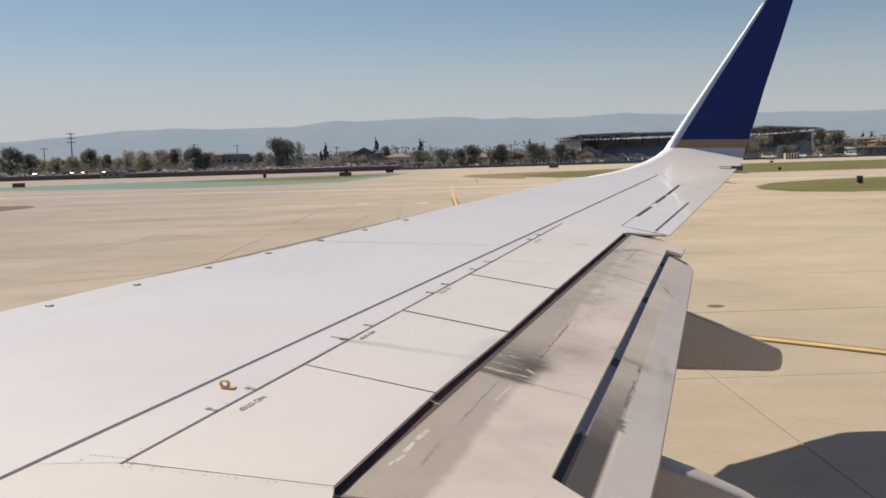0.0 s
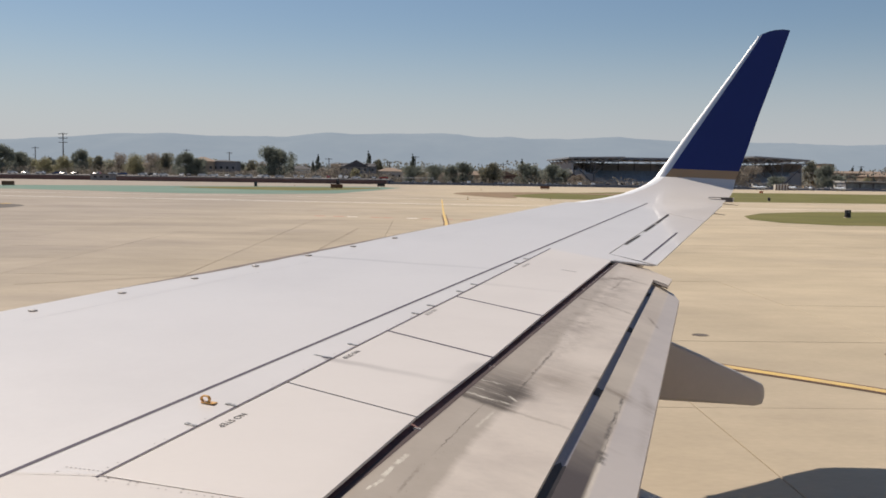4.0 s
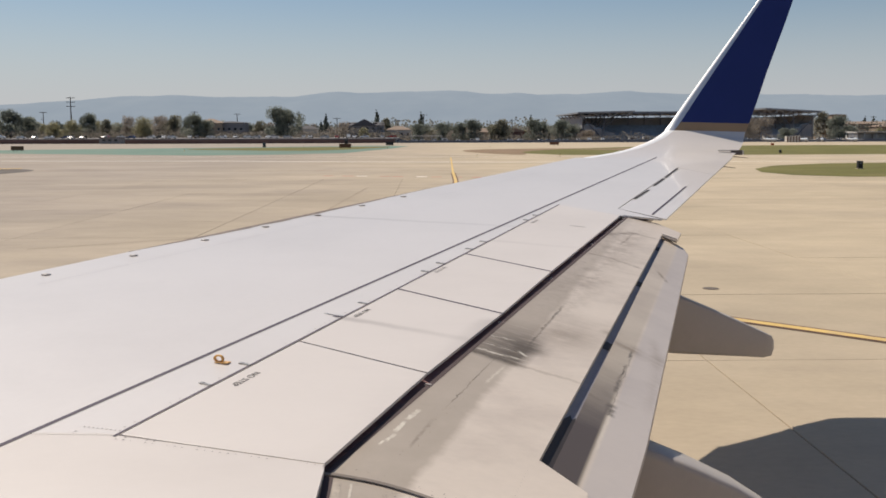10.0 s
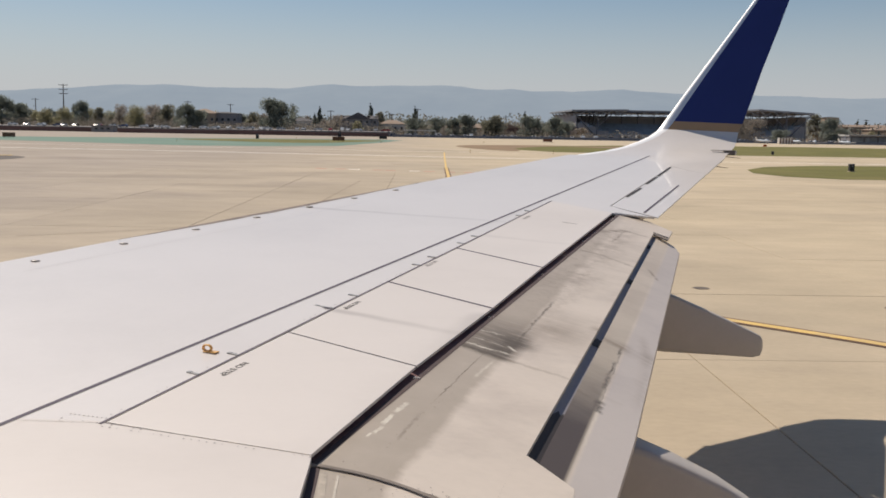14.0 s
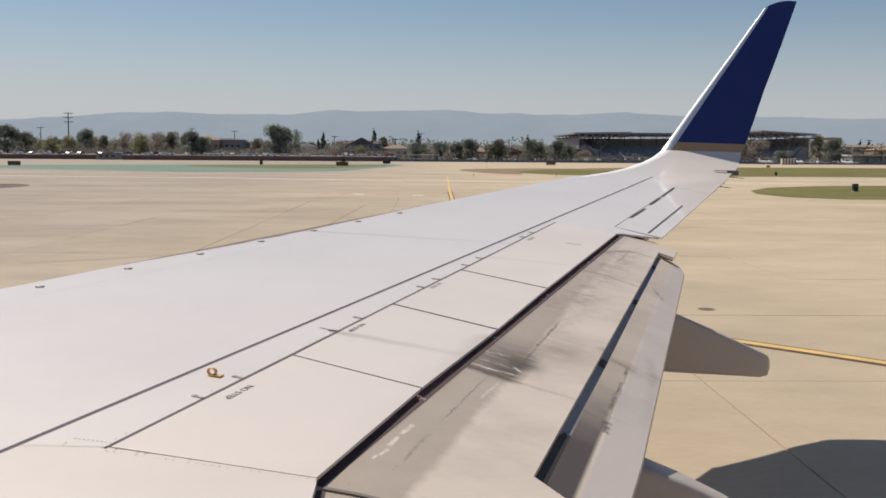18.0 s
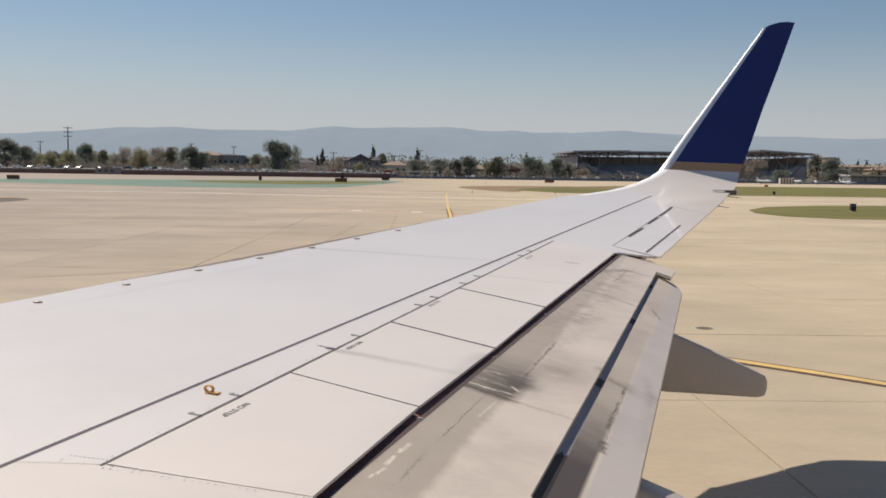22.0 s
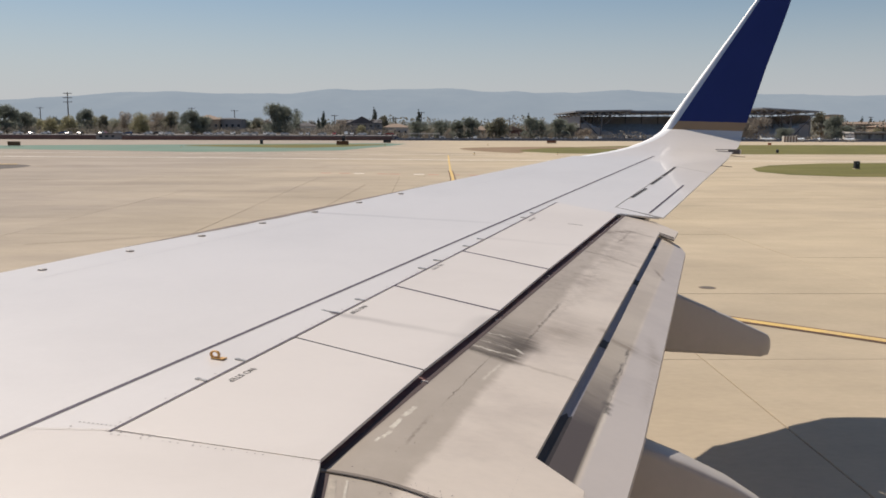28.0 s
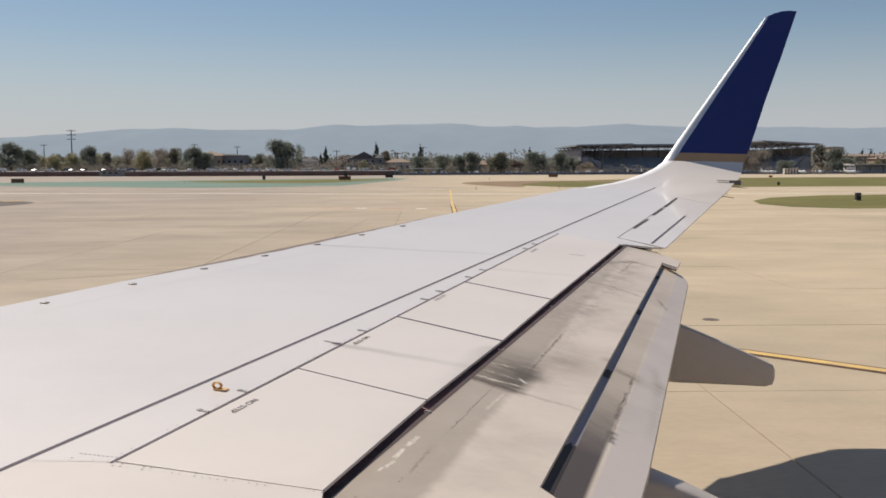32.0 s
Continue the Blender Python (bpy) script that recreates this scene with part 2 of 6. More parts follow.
red_line = surface("faded_red_surface_paint", (0.50, 0.23, 0.17), 0.8, vary=0.15, scale=0.6, fine=10, bump=0.001,
                   dirt=(0.5, 0.40, 0.29), dirt_amount=0.5, dirt_scale=0.8)
sign_red = surface("red_sign_face", (0.20, 0.020, 0.022), 0.5, vary=0.1, scale=2, fine=20, bump=0.0006)
sign_black = surface("black_sign_face", (0.022, 0.02, 0.02), 0.6, vary=0.15, scale=2, fine=20, bump=0.0006)
sign_brown = surface("sign_back_brown_paint", (0.16, 0.07, 0.035), 0.6, vary=0.15, scale=2, fine=20, bump=0.0006)
sign_white = surface("white_sign_letters", (0.62, 0.52, 0.50), 0.6, vary=0.05, scale=3, bump=0.0)
sign_yellow = surface("yellow_sign_letters", (0.45, 0.29, 0.06), 0.6, vary=0.08, scale=3, bump=0.0)
orange_paint = surface("orange_marker_paint", (0.62, 0.12, 0.03), 0.6, vary=0.1, scale=3, bump=0.001)
wall_red = surface("dark_red_brown_wall", (0.155, 0.095, 0.085), 0.9, vary=0.2, scale=0.1, fine=2, bump=0.01)
stucco = surface("tan_stucco", (0.34, 0.27, 0.2), 0.9, vary=0.1, scale=0.3, fine=4, bump=0.01)
stucco_grey = surface("grey_siding", (0.25, 0.24, 0.24), 0.9, vary=0.1, scale=0.3, fine=4, bump=0.01)
stucco_white = surface("off_white_siding", (0.62, 0.58, 0.52), 0.85, vary=0.08, scale=0.3, fine=4, bump=0.01)
roof_tile = surface("brown_roof_tiles", (0.30, 0.22, 0.165), 0.85, vary=0.15, scale=0.6, fine=6, bump=0.02)
roof_dark = surface("dark_grey_roof", (0.10, 0.095, 0.10), 0.85, vary=0.15, scale=0.6, fine=6, bump=0.02)
window_glass = surface("dark_window_glass", (0.03, 0.035, 0.045), 0.12, vary=0.1, scale=1, bump=0.0)
steel_dark = surface("dark_grey_steel", (0.17, 0.178, 0.20), 0.6, metal=0.2, vary=0.15, scale=0.5, fine=5, bump=0.003)
steel_light = surface("pale_grey_steel", (0.42, 0.44, 0.46), 0.55, metal=0.2, vary=0.1, scale=0.5, fine=5, bump=0.003)
roof_sheet = surface("dark_blue_grey_roof_sheet", (0.29, 0.31, 0.34), 0.55, vary=0.12, scale=0.1, fine=2, bump=0.004)
seats = surface("blue_grey_seating", (0.3, 0.36, 0.43), 0.8, vary=0.3, scale=0.4, fine=2, bump=0.05)
stand_wall = surface("dark_stand_wall", (0.36, 0.35, 0.35), 0.85, vary=0.2, scale=0.2, fine=2, bump=0.01)
board_white = surface("pale_board", (0.55, 0.6, 0.66), 0.6, vary=0.08, scale=0.5, bump=0.0)
wood_pole = surface("weathered_wood_pole", (0.12, 0.10, 0.085), 0.9, vary=0.2, scale=2, fine=20, bump=0.006)
bark = surface("grey_brown_bark", (0.10, 0.075, 0.055), 0.95, vary=0.25, scale=2, fine=14, bump=0.02)
tarmac_far = surface("car_park_asphalt", (0.24, 0.22, 0.21), 0.9, vary=0.15, scale=0.08, fine=1, bump=0.004)


def leaves(name, base, vary=0.12):
    m = surface(name, base, 0.75, vary=0.12, scale=0.8, fine=6, bump=0.0, spec=0.2)
    nt = m.node_tree
    geo = nt.nodes.new("ShaderNodeNewGeometry")
    pr = nt.nodes.new("ShaderNodeMapRange")
    pr.inputs["To Min"].default_value, pr.inputs["To Max"].default_value = 1 - vary, 1 + vary
    nt.links.new(geo.outputs["Random Per Island"], pr.inputs["Value"])
    sc = nt.nodes.new("ShaderNodeVectorMath")
    sc.operation = "SCALE"
    bsdf = nt.nodes["Principled BSDF"]
    link = bsdf.inputs["Base Color"].links[0]
    nt.links.new(link.from_socket, sc.inputs[0])
    nt.links.new(pr.outputs["Result"], sc.inputs["Scale"])
    nt.links.new(sc.outputs["Vector"], bsdf.inputs["Base Color"])
    # thin leaves let the sun through
    thin = nt.nodes.new("ShaderNodeBsdfTranslucent")
    nt.links.new(sc.outputs["Vector"], thin.inputs["Color"])
    both = nt.nodes.new("ShaderNodeMixShader")
    both.inputs["Fac"].default_value = 0.72
    nt.links.new(bsdf.outputs["BSDF"], both.inputs[1])
    nt.links.new(thin.outputs["BSDF"], both.inputs[2])
    nt.links.new(both.outputs["Shader"], nt.nodes["Material Output"].inputs["Surface"])
    return m


# paler and greyer than living leaves: distance haze is put into these colours
leaf_dark = leaves("dark_green_leaves", (0.27, 0.29, 0.245))
leaf_mid = leaves("olive_leaves", (0.31, 0.30, 0.23))
leaf_spring = leaves("yellow_green_spring_leaves", (0.36, 0.34, 0.22))
leaf_bare = leaves("brown_bare_twigs", (0.34, 0.30, 0.255))
hedge_leaf = leaves("dull_olive_brown_shrubs", (0.26, 0.235, 0.20))
leaf_fir = leaves("dark_conifer_needles", (0.20, 0.22, 0.19))
leaf_far = leaves("grey_green_far_woods", (0.27, 0.27, 0.235), 0.12)

# distant hills: blue-grey haze put into their colour, with an even glow
hill_mat = bpy.data.materials.new("haze_painted_blue_grey_hills")
hill_mat.use_nodes = True
hn = hill_mat.node_tree
hb = hn.nodes["Principled BSDF"]
hb.inputs["Roughness"].default_value = 1.0
hb.inputs["Specular IOR Level"].default_value = 0.0
h_noise = node(hn, "ShaderNodeTexNoise", Scale=0.004, Detail=9.0, Roughness=0.65)
h_co = hn.nodes.new("ShaderNodeTexCoord")
hn.links.new(h_co.outputs["Object"], h_noise.inputs["Vector"])
h_mix = hn.nodes.new("ShaderNodeMix")
h_mix.data_type = "RGBA"
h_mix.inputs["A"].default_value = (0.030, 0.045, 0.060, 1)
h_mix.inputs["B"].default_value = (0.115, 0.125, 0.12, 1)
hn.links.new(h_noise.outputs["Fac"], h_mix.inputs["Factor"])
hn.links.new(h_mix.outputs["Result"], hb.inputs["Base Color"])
# emission stands in for the bright haze before the hills
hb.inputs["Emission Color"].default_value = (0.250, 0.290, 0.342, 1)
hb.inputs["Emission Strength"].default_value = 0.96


# ---- builders ----
def part(name, bm, material, parent=None, label="", smooth=False):
    """Links a bmesh as one mesh object, under a thing or a part."""
    me = bpy.data.meshes.new(name)
    bmesh.ops.recalc_face_normals(bm, faces=bm.faces)
    bm.to_mesh(me)
    bm.free()
    me.materials.append(material)
    if smooth:
        me.polygons.foreach_set("use_smooth", [True] * len(me.polygons))
    ob = new(name, me)
    if parent:
        ob.parent = parent
    if label:
        ob["label"] = label
    return ob


def thing(name, label, category, at=(0, 0, 0), turn=0.0, group="", kind=""):
    ob = new(name)
    ob.empty_display_size = 0.2
    ob.matrix_world = pose(*at, 0, 0, turn)
    return tagged(ob, label, category, group, kind)


def add_box(bm, x0, x1, y0, y1, z0, z1, bevel=0.0):
    made = bmesh.ops.create_cube(bm, size=1.0)["verts"]
    for v in made:
        v.co = Vector((x0 + (v.co.x + 0.5) * (x1 - x0), y0 + (v.co.y + 0.5) * (y1 - y0), z0 + (v.co.z + 0.5) * (z1 - z0)))
    if bevel:
        edges = list({e for v in made for e in v.link_edges})
        bmesh.ops.bevel(bm, geom=edges, offset=bevel, segments=2, affect="EDGES", profile=0.6)
    return bm


def box(x0, x1, y0, y1, z0, z1, bevel=0.0):
    return add_box(bmesh.new(), x0, x1, y0, y1, z0, z1, bevel)


def add_rod(bm, a, b, r0, r1=None, n=8):
    a, b = Vector(a), Vector(b)
    way = b - a
    r1 = r0 if r1 is None else r1
    m = Matrix.Translation((a + b) / 2) @ way.to_track_quat("Z", "Y").to_matrix().to_4x4()
    bmesh.ops.create_cone(bm, cap_ends=True, segments=n, radius1=r0, radius2=r1, depth=way.length, matrix=m)
    return bm


def slab(points, thick, bevel=0.0, bm=None):
    """A plate: its upper outline, and its thickness straight down."""
    bm = bm or bmesh.new()
    top = [bm.verts.new(p) for p in points]
    low = [bm.verts.new((p[0], p[1], p[2] - thick)) for p in points]
    f = bm.faces.new(top)
    bm.faces.new(low[::-1])
    n = len(top)
    for i in range(n):
        bm.faces.new((top[i], low[i], low[(i + 1) % n], top[(i + 1) % n]))
    bmesh.ops.recalc_face_normals(bm, faces=bm.faces)
    if bevel:
        bmesh.ops.bevel(bm, geom=list(f.edges), offset=bevel, segments=2, affect="EDGES", profile=0.6)
    return bm


def inset(poly, gap):
    """A plan outline drawn in by gap on every side."""
    area = sum(a[0] * b[1] - b[0] * a[1] for a, b in zip(poly, poly[1:] + poly[:1]))
    s = 1 if area > 0 else -1
    lines = []
    for a, b in zip(poly, poly[1:] + poly[:1]):
        d = Vector((b[0] - a[0], b[1] - a[1])).normalized()
        n = Vector((-d.y, d.x)) * s
        lines.append((Vector(a) + n * gap, d))
    out = []
    for (p, d), (q, e) in zip(lines[-1:] + lines[:-1], lines):
        den = d.x * e.y - d.y * e.x
        if abs(den) < 1e-6:
            out.append((q.x, q.y))
        else:
            k = ((q.x - p.x) * e.y - (q.y - p.y) * e.x) / den
            out.append((p.x + d.x * k, p.y + d.y * k))
    return out


def strip(points, width, z, lift=0.0):
    """A flat painted line along plan points, of one width."""
    bm = bmesh.new()
    pts = [Vector(p[:2]) for p in points]
    left, right = [], []
    for i, p in enumerate(pts):
        d = (pts[min(i + 1, len(pts) - 1)] - pts[max(i - 1, 0)]).normalized()
        n = Vector((-d.y, d.x)) * width / 2
        for side, store in ((n, left), (-n, right)):
            q = p + side
            store.append(bm.verts.new((q.x, q.y, (z(q.x, q.y) if callable(z) else z) + lift)))
    for i in range(len(pts) - 1):
        bm.faces.new((left[i], right[i], right[i + 1], left[i + 1]))
    for f in bm.faces:
        f.normal_update()
        if f.normal.z < 0:
            f.normal_flip()
    return bm


def smooth_line(points, n=8):
    """A soft curve through plan points."""
    pts = [Vector(p) for p in points]
    out = []
    for i in range(len(pts) - 1):
        a, b, c, d = pts[max(i - 1, 0)], pts[i], pts[i + 1], pts[min(i + 2, len(pts) - 1)]
        for k in range(n):
            t = k / n
            out.append(0.5 * ((2 * b) + (c - a) * t + (2 * a - 5 * b + 4 * c - d) * t * t + (3 * b - a - 3 * c + d) * t ** 3))
    return out + [pts[-1]]


def lettering(name, text, size, m, material, parent, align="CENTER", depth=0.004):
    cu = bpy.data.curves.new(name, "FONT")
    cu.body, cu.size, cu.align_x, cu.align_y, cu.extrude = text, size, align, "CENTER", depth
    tmp = new(name + "_outline", cu)
    me = bpy.data.meshes.new_from_object(tmp.evaluated_get(bpy.context.evaluated_depsgraph_get()))
    bpy.data.objects.remove(tmp)
    me.materials.append(material)
    ob = new(name, me)
    ob.parent = parent
    ob.matrix_basis = m
    return ob


# ---- the airliner: x runs aft, y outboard along the wing, z up ----
airliner = thing("airliner", "white airliner wing with dark blue winglet and part-lowered flaps, on taxiway", "airplane")
airliner.matrix_basis = STAND


def top(x, y):
    return 2.44 + 0.101 * y


def flap_top(x, y):
    return 2.2017 + 0.145 * y - 0.10 * x


def aft_top(x, y):
    return 2.011 + 0.204 * y - 0.28 * x


def lead(y):
    return -3.0 + 0.656 * (y - 6.53)


def stripe_x(y):
    return -1.737 + 0.467 * (y - 3.761)


def hinge_x(y):
    return -1.331 + 0.4204 * (y - 3.818)


def edge_x(y):
    return -0.084 + 0.384 * (y - 4.58)


def trail_x(y):
    return 2.0 + 0.412 * (y - 8.82)


def plate(name, outline, surf, thick, material, label="", gap=0.006, lift=0.0, bevel=0.0012, parent=airliner):
    pts = [(x, y, surf(x, y) + lift) for x, y in inset(outline, gap)]
    return part(name, slab(pts, thick, bevel), material, parent, label)


ROOT = 0.9
# the box of the wing below its skin
body = [(lead(ROOT) + 0.05, ROOT), (lead(13.9) + 0.05, 13.9), (trail_x(13.9) - 0.16, 13.9), (1.86, 8.99), (1.60, 9.06), (edge_x(9.0) - 0.09, 9.0),
        (edge_x(3.6) - 0.09, 3.6), (-0.53, 3.45), (-0.53, ROOT)]
part("seam_backing", slab([(x, y, top(x, y) - 0.022) for x, y in body], 0.03), seam_black, airliner, "black recess below the skin joints")
under = slab([(x, y, top(x, y) - 0.055) for x, y in body], 0.02)
for v in under.verts:
    f = (v.co.x - lead(v.co.y)) / max(trail_x(v.co.y) - lead(v.co.y), 0.1)
    if v.co.z < top(v.co.x, v.co.y) - 0.06:
        v.co.z -= 0.30 * max(0.0, 1 - v.co.y / 17) * (0.8 if f < 0.5 else 0.12)
part("lower_skin", under, grey_paint, airliner, "light grey wing underside")

# leading edge nose, swept along the span
nose = bmesh.new()
rings = []
for i in range(25):
    y = ROOT + (13.9 - ROOT) * i / 24
    k = 1 - 0.55 * i / 24
    prof = [(0.10, -0.001), (0.03, -0.002), (-0.02, -0.008), (-0.07 * k, -0.03 * k), (-0.11 * k, -0.075 * k), (-0.125 * k, -0.13 * k),
            (-0.10 * k, -0.19 * k), (-0.02, -0.25 * k), (0.10, -0.28 * k)]
    rings.append([nose.verts.new((lead(y) + dx, y, top(0, y) + dz)) for dx, dz in prof])
for a, b in zip(rings, rings[1:]):
    for j in range(len(a) - 1):
        nose.faces.new((a[j], a[j + 1], b[j + 1], b[j]))
part("leading_edge", nose, bright_metal, airliner, "polished metal leading edge", smooth=True)

ys = [ROOT, 4.0, 7.0, 10.0, 12.0, 13.9]
plate("front_skin", [(lead(y) + 0.012, y) for y in ys] + [(stripe_x(y), y) for y in ys[::-1]], top, 0.02, white_paint, gap=0.002,
      label="glossy white forward wing skin")
plate("inboard_skin", [(stripe_x(ROOT), ROOT), (stripe_x(3.83), 3.83), (-1.331, 3.818), (-0.455, 3.545), (-0.452, 3.483), (-0.44, ROOT)],
      top, 0.02, spoiler_paint, gap=0.0025)
plate("middle_skin", [(stripe_x(3.83), 3.83), (stripe_x(13.9), 13.9), (trail_x(13.9), 13.9), (3.34, 12.06), (3.056, 12.783), (1.689, 9.47),
                      (2.0, 8.85), (1.665, 9.045), (1.135, 9.684), (-1.331, 3.818)], top, 0.012, white_paint, gap=0.004)
line = [(stripe_x(y), y) for y in (ROOT, 3, 5, 7, 9, 11, 13, 14.35)]
part("stripe", strip(line, 0.024, top, 0.0018), line_grey, airliner, "dark grey painted line along the wing")

def streak_on(m, at, turn, half, power, length):
    """One soft sooty streak running aft over a painted skin."""
    nt = m.node_tree
    bsdf = nt.nodes["Principled BSDF"]
    clean = bsdf.inputs["Base Color"].links[0].from_socket
    co = nt.nodes.new("ShaderNodeTexCoord")
    mp = nt.nodes.new("ShaderNodeMapping")
    mp.vector_type = "TEXTURE"
    mp.inputs["Location"].default_value = (*at, 3.0)
    mp.inputs["Rotation"].default_value = (0, 0, radians(turn))
    nt.links.new(co.outputs["Object"], mp.inputs["Vector"])
    sep = nt.nodes.new("ShaderNodeSeparateXYZ")
    nt.links.new(mp.outputs["Vector"], sep.inputs["Vector"])
    wav = node(nt, "ShaderNodeTexNoise", Scale=3.0, Detail=4.0)
    nt.links.new(co.outputs["Object"], wav.inputs["Vector"])
    off = nt.nodes.new("ShaderNodeMath")
    off.operation = "MULTIPLY_ADD"
    off.inputs[1].default_value = 0.07
    nt.links.new(wav.outputs["Fac"], off.inputs[0])
    nt.links.new(sep.outputs["Y"], off.inputs[2])
    off2 = nt.nodes.new("ShaderNodeMath")
    off2.operation = "SUBTRACT"
    off2.inputs[1].default_value = 0.035
    nt.links.new(off.outputs[0], off2.inputs[0])
    mag = nt.nodes.new("ShaderNodeMath")
    mag.operation = "ABSOLUTE"
    nt.links.new(off2.outputs[0], mag.inputs[0])
    wide = nt.nodes.new("ShaderNodeMapRange")
    wide.interpolation_type = "SMOOTHSTEP"
    wide.inputs["From Min"].default_value, wide.inputs["From Max"].default_value = 0.0, half
    wide.inputs["To Min"].default_value, wide.inputs["To Max"].default_value = power, 0.0
    nt.links.new(mag.outputs[0], wide.inputs["Value"])
    long = nt.nodes.new("ShaderNodeMapRange")
    long.inputs["From Min"].default_value, long.inputs["From Max"].default_value = 0.05, length
    long.inputs["To Min"].default_value, long.inputs["To Max"].default_value = 1.0, 0.12
    nt.links.new(sep.outputs["X"], long.inputs["Value"])
    start = nt.nodes.new("ShaderNodeMapRange")
    start.inputs["From Min"].default_value, start.inputs["From Max"].default_value = -0.06, 0.03
    nt.links.new(sep.outputs["X"], start.inputs["Value"])
    both = nt.nodes.new("ShaderNodeMath")
    both.operation = "MULTIPLY"
    nt.links.new(long.outputs["Result"], both.inputs[0])
    nt.links.new(start.outputs["Result"], both.inputs[1])
    mul = nt.nodes.new("ShaderNodeMath")
    mul.operation = "MULTIPLY"
    nt.links.new(wide.outputs["Result"], mul.inputs[0])
    nt.links.new(both.outputs[0], mul.inputs[1])
    mix = nt.nodes.new("ShaderNodeMix")
    mix.data_type = "RGBA"
    nt.links.new(mul.outputs[0], mix.inputs["Factor"])
    nt.links.new(clean, mix.inputs["A"])
    mix.inputs["B"].default_value = (0.20, 0.17, 0.15, 1)
    nt.links.new(mix.outputs["Result"], bsdf.inputs["Base Color"])
    return m


part("skin_patch", strip([(stripe_x(3.83) + 0.016, 3.829), (-1.345, 3.822)], 0.018, top, 0.0009), spoiler_paint, airliner)
spoiler_streaked = surface("streaked_spoiler_paint", (0.655, 0.60, 0.555), 0.4, vary=0.025, scale=1.2, fine=30, bump=0.0006,
                           dirt=(0.54, 0.49, 0.45), dirt_amount=0.4, dirt_scale=0.8, stretch=(0.7, 1.2, 1))
streak_on(spoiler_streaked, (-0.64, 5.56), -29, 0.06, 0.42, 1.1)
streak_on(spoiler_streaked, (0.27, 5.52), -111, 0.12, 0.26, 0.95)
streak_on(spoiler_streaked, (0.36, 7.86), -24, 0.07, 0.16, 1.2)
streak_on(white_paint, (-1.30, 9.02), -15.5, 0.07, 0.30, 3.0)
# four spoilers between the hinge line and the flap gap
seams = [((-1.331, 3.818), (-0.455, 3.545)), ((-0.789, 5.091), (-0.084, 4.58)), ((-0.315, 6.232), (0.338, 5.645)),
         ((0.148, 7.327), (0.746, 6.74)), ((1.135, 9.684), (1.645, 9.06))]
edges = [((-1.331, 3.8125), (-0.455, 3.5365))] + seams[1:]
for (a, b), (c, d) in zip(edges, edges[1:]):
    plate("spoiler", [a, c, d, b], top, 0.014, spoiler_streaked, gap=0.007, lift=0.003)

for a, b in seams[2:4]:
    part("spoiler_seam", strip([a, b], 0.022, top, 0.0036), line_grey, airliner, "dark gap between two spoilers")
part("hinge_gap", strip([(hinge_x(y) - 0.006, y) for y in (3.8, 6, 8, 9.7)], 0.014, top, 0.002), line_grey, airliner)
for (x, y), w in (((-1.10, 4.40), 0.055), ((-0.975, 4.69), 0.055), ((-0.60, 5.57), 0.13), ((-0.485, 5.86), 0.055), ((-0.12, 6.72), 0.055),
                  ((-0.015, 6.98), 0.055), ((0.205, 7.50), 0.05), ((0.325, 7.79), 0.05), ((0.755, 8.80), 0.045), ((0.86, 9.05), 0.045)):
    bm = bmesh.new()
    add_box(bm, -w, 0.008, -0.007, 0.007, -0.004, 0.004, 0.002)
    add_box(bm, -w - 0.010, -w + 0.014, -0.011, 0.011, -0.004, 0.006, 0.002)
    bm.transform(pose(x, y, top(x, y) + 0.003, 0, 0, -34))
    part("hinge_bracket", bm, bare_metal, airliner, "soiled metal hinge bracket")

# rows of fasteners along the joints
fastener_grey = surface("dull_fastener_heads", (0.33, 0.30, 0.285), 0.6, vary=0.3, scale=8, fine=60, bump=0.0)
dots = bmesh.new()
random.seed(4)


def dot(x, y, r=0.005):
    bmesh.ops.create_circle(dots, cap_ends=True, segments=6, radius=r, matrix=Matrix.Translation((x, y, top(x, y) + 0.0014)))


for i in range(64):
    y = 3.9 + i * 0.055
    if random.random() < 0.5:
        dot(hinge_x(y) - 0.035 - 0.012 * random.random(), y, 0.0035 + 0.003 * random.random())
for i in range(34):
    t = i / 33
    for off in (0.018, 0.045):
        if random.random() < 0.6:
            x, y = -1.52 + t * 1.06, 3.872 - t * 0.30 - off
            dot(x, y + 0.004 * random.random(), 0.0025 + 0.003 * random.random())
for i in range(10):
    dot(-1.50 + i * 0.02, 3.90 - i * 0.005, 0.0045)
tagged(part("fastener", dots, fastener_grey, airliner, "rows of small fasteners"), kind="stuff")
part("joint_line", strip([(-1.331, 3.812), (-0.53, 3.575)], 0.003, top, 0.0013), fastener_grey, airliner)

# stencilled words by the hinges
for x, y, s in ((-0.950, 4.485, 0.052), (-0.500, 5.645, 0.047), (-0.042, 6.78, 0.047), (0.80, 8.72, 0.045)):
    m = Matrix.Translation((x, y, top(x, y) + 0.0042)) @ Euler((radians(5.8), 0, 0)).to_matrix().to_4x4() @ pose(0, 0, 0, 0, 0, 247)
    lettering("stencil", "NO STEP", s, m, black_ink if y < 6 else fastener_grey, airliner, depth=0.0003)
part("skin_mark", strip([(1.10, 8.52), (1.22, 8.44)], 0.02, top, 0.0042), fastener_grey, airliner, "small faded grey mark")

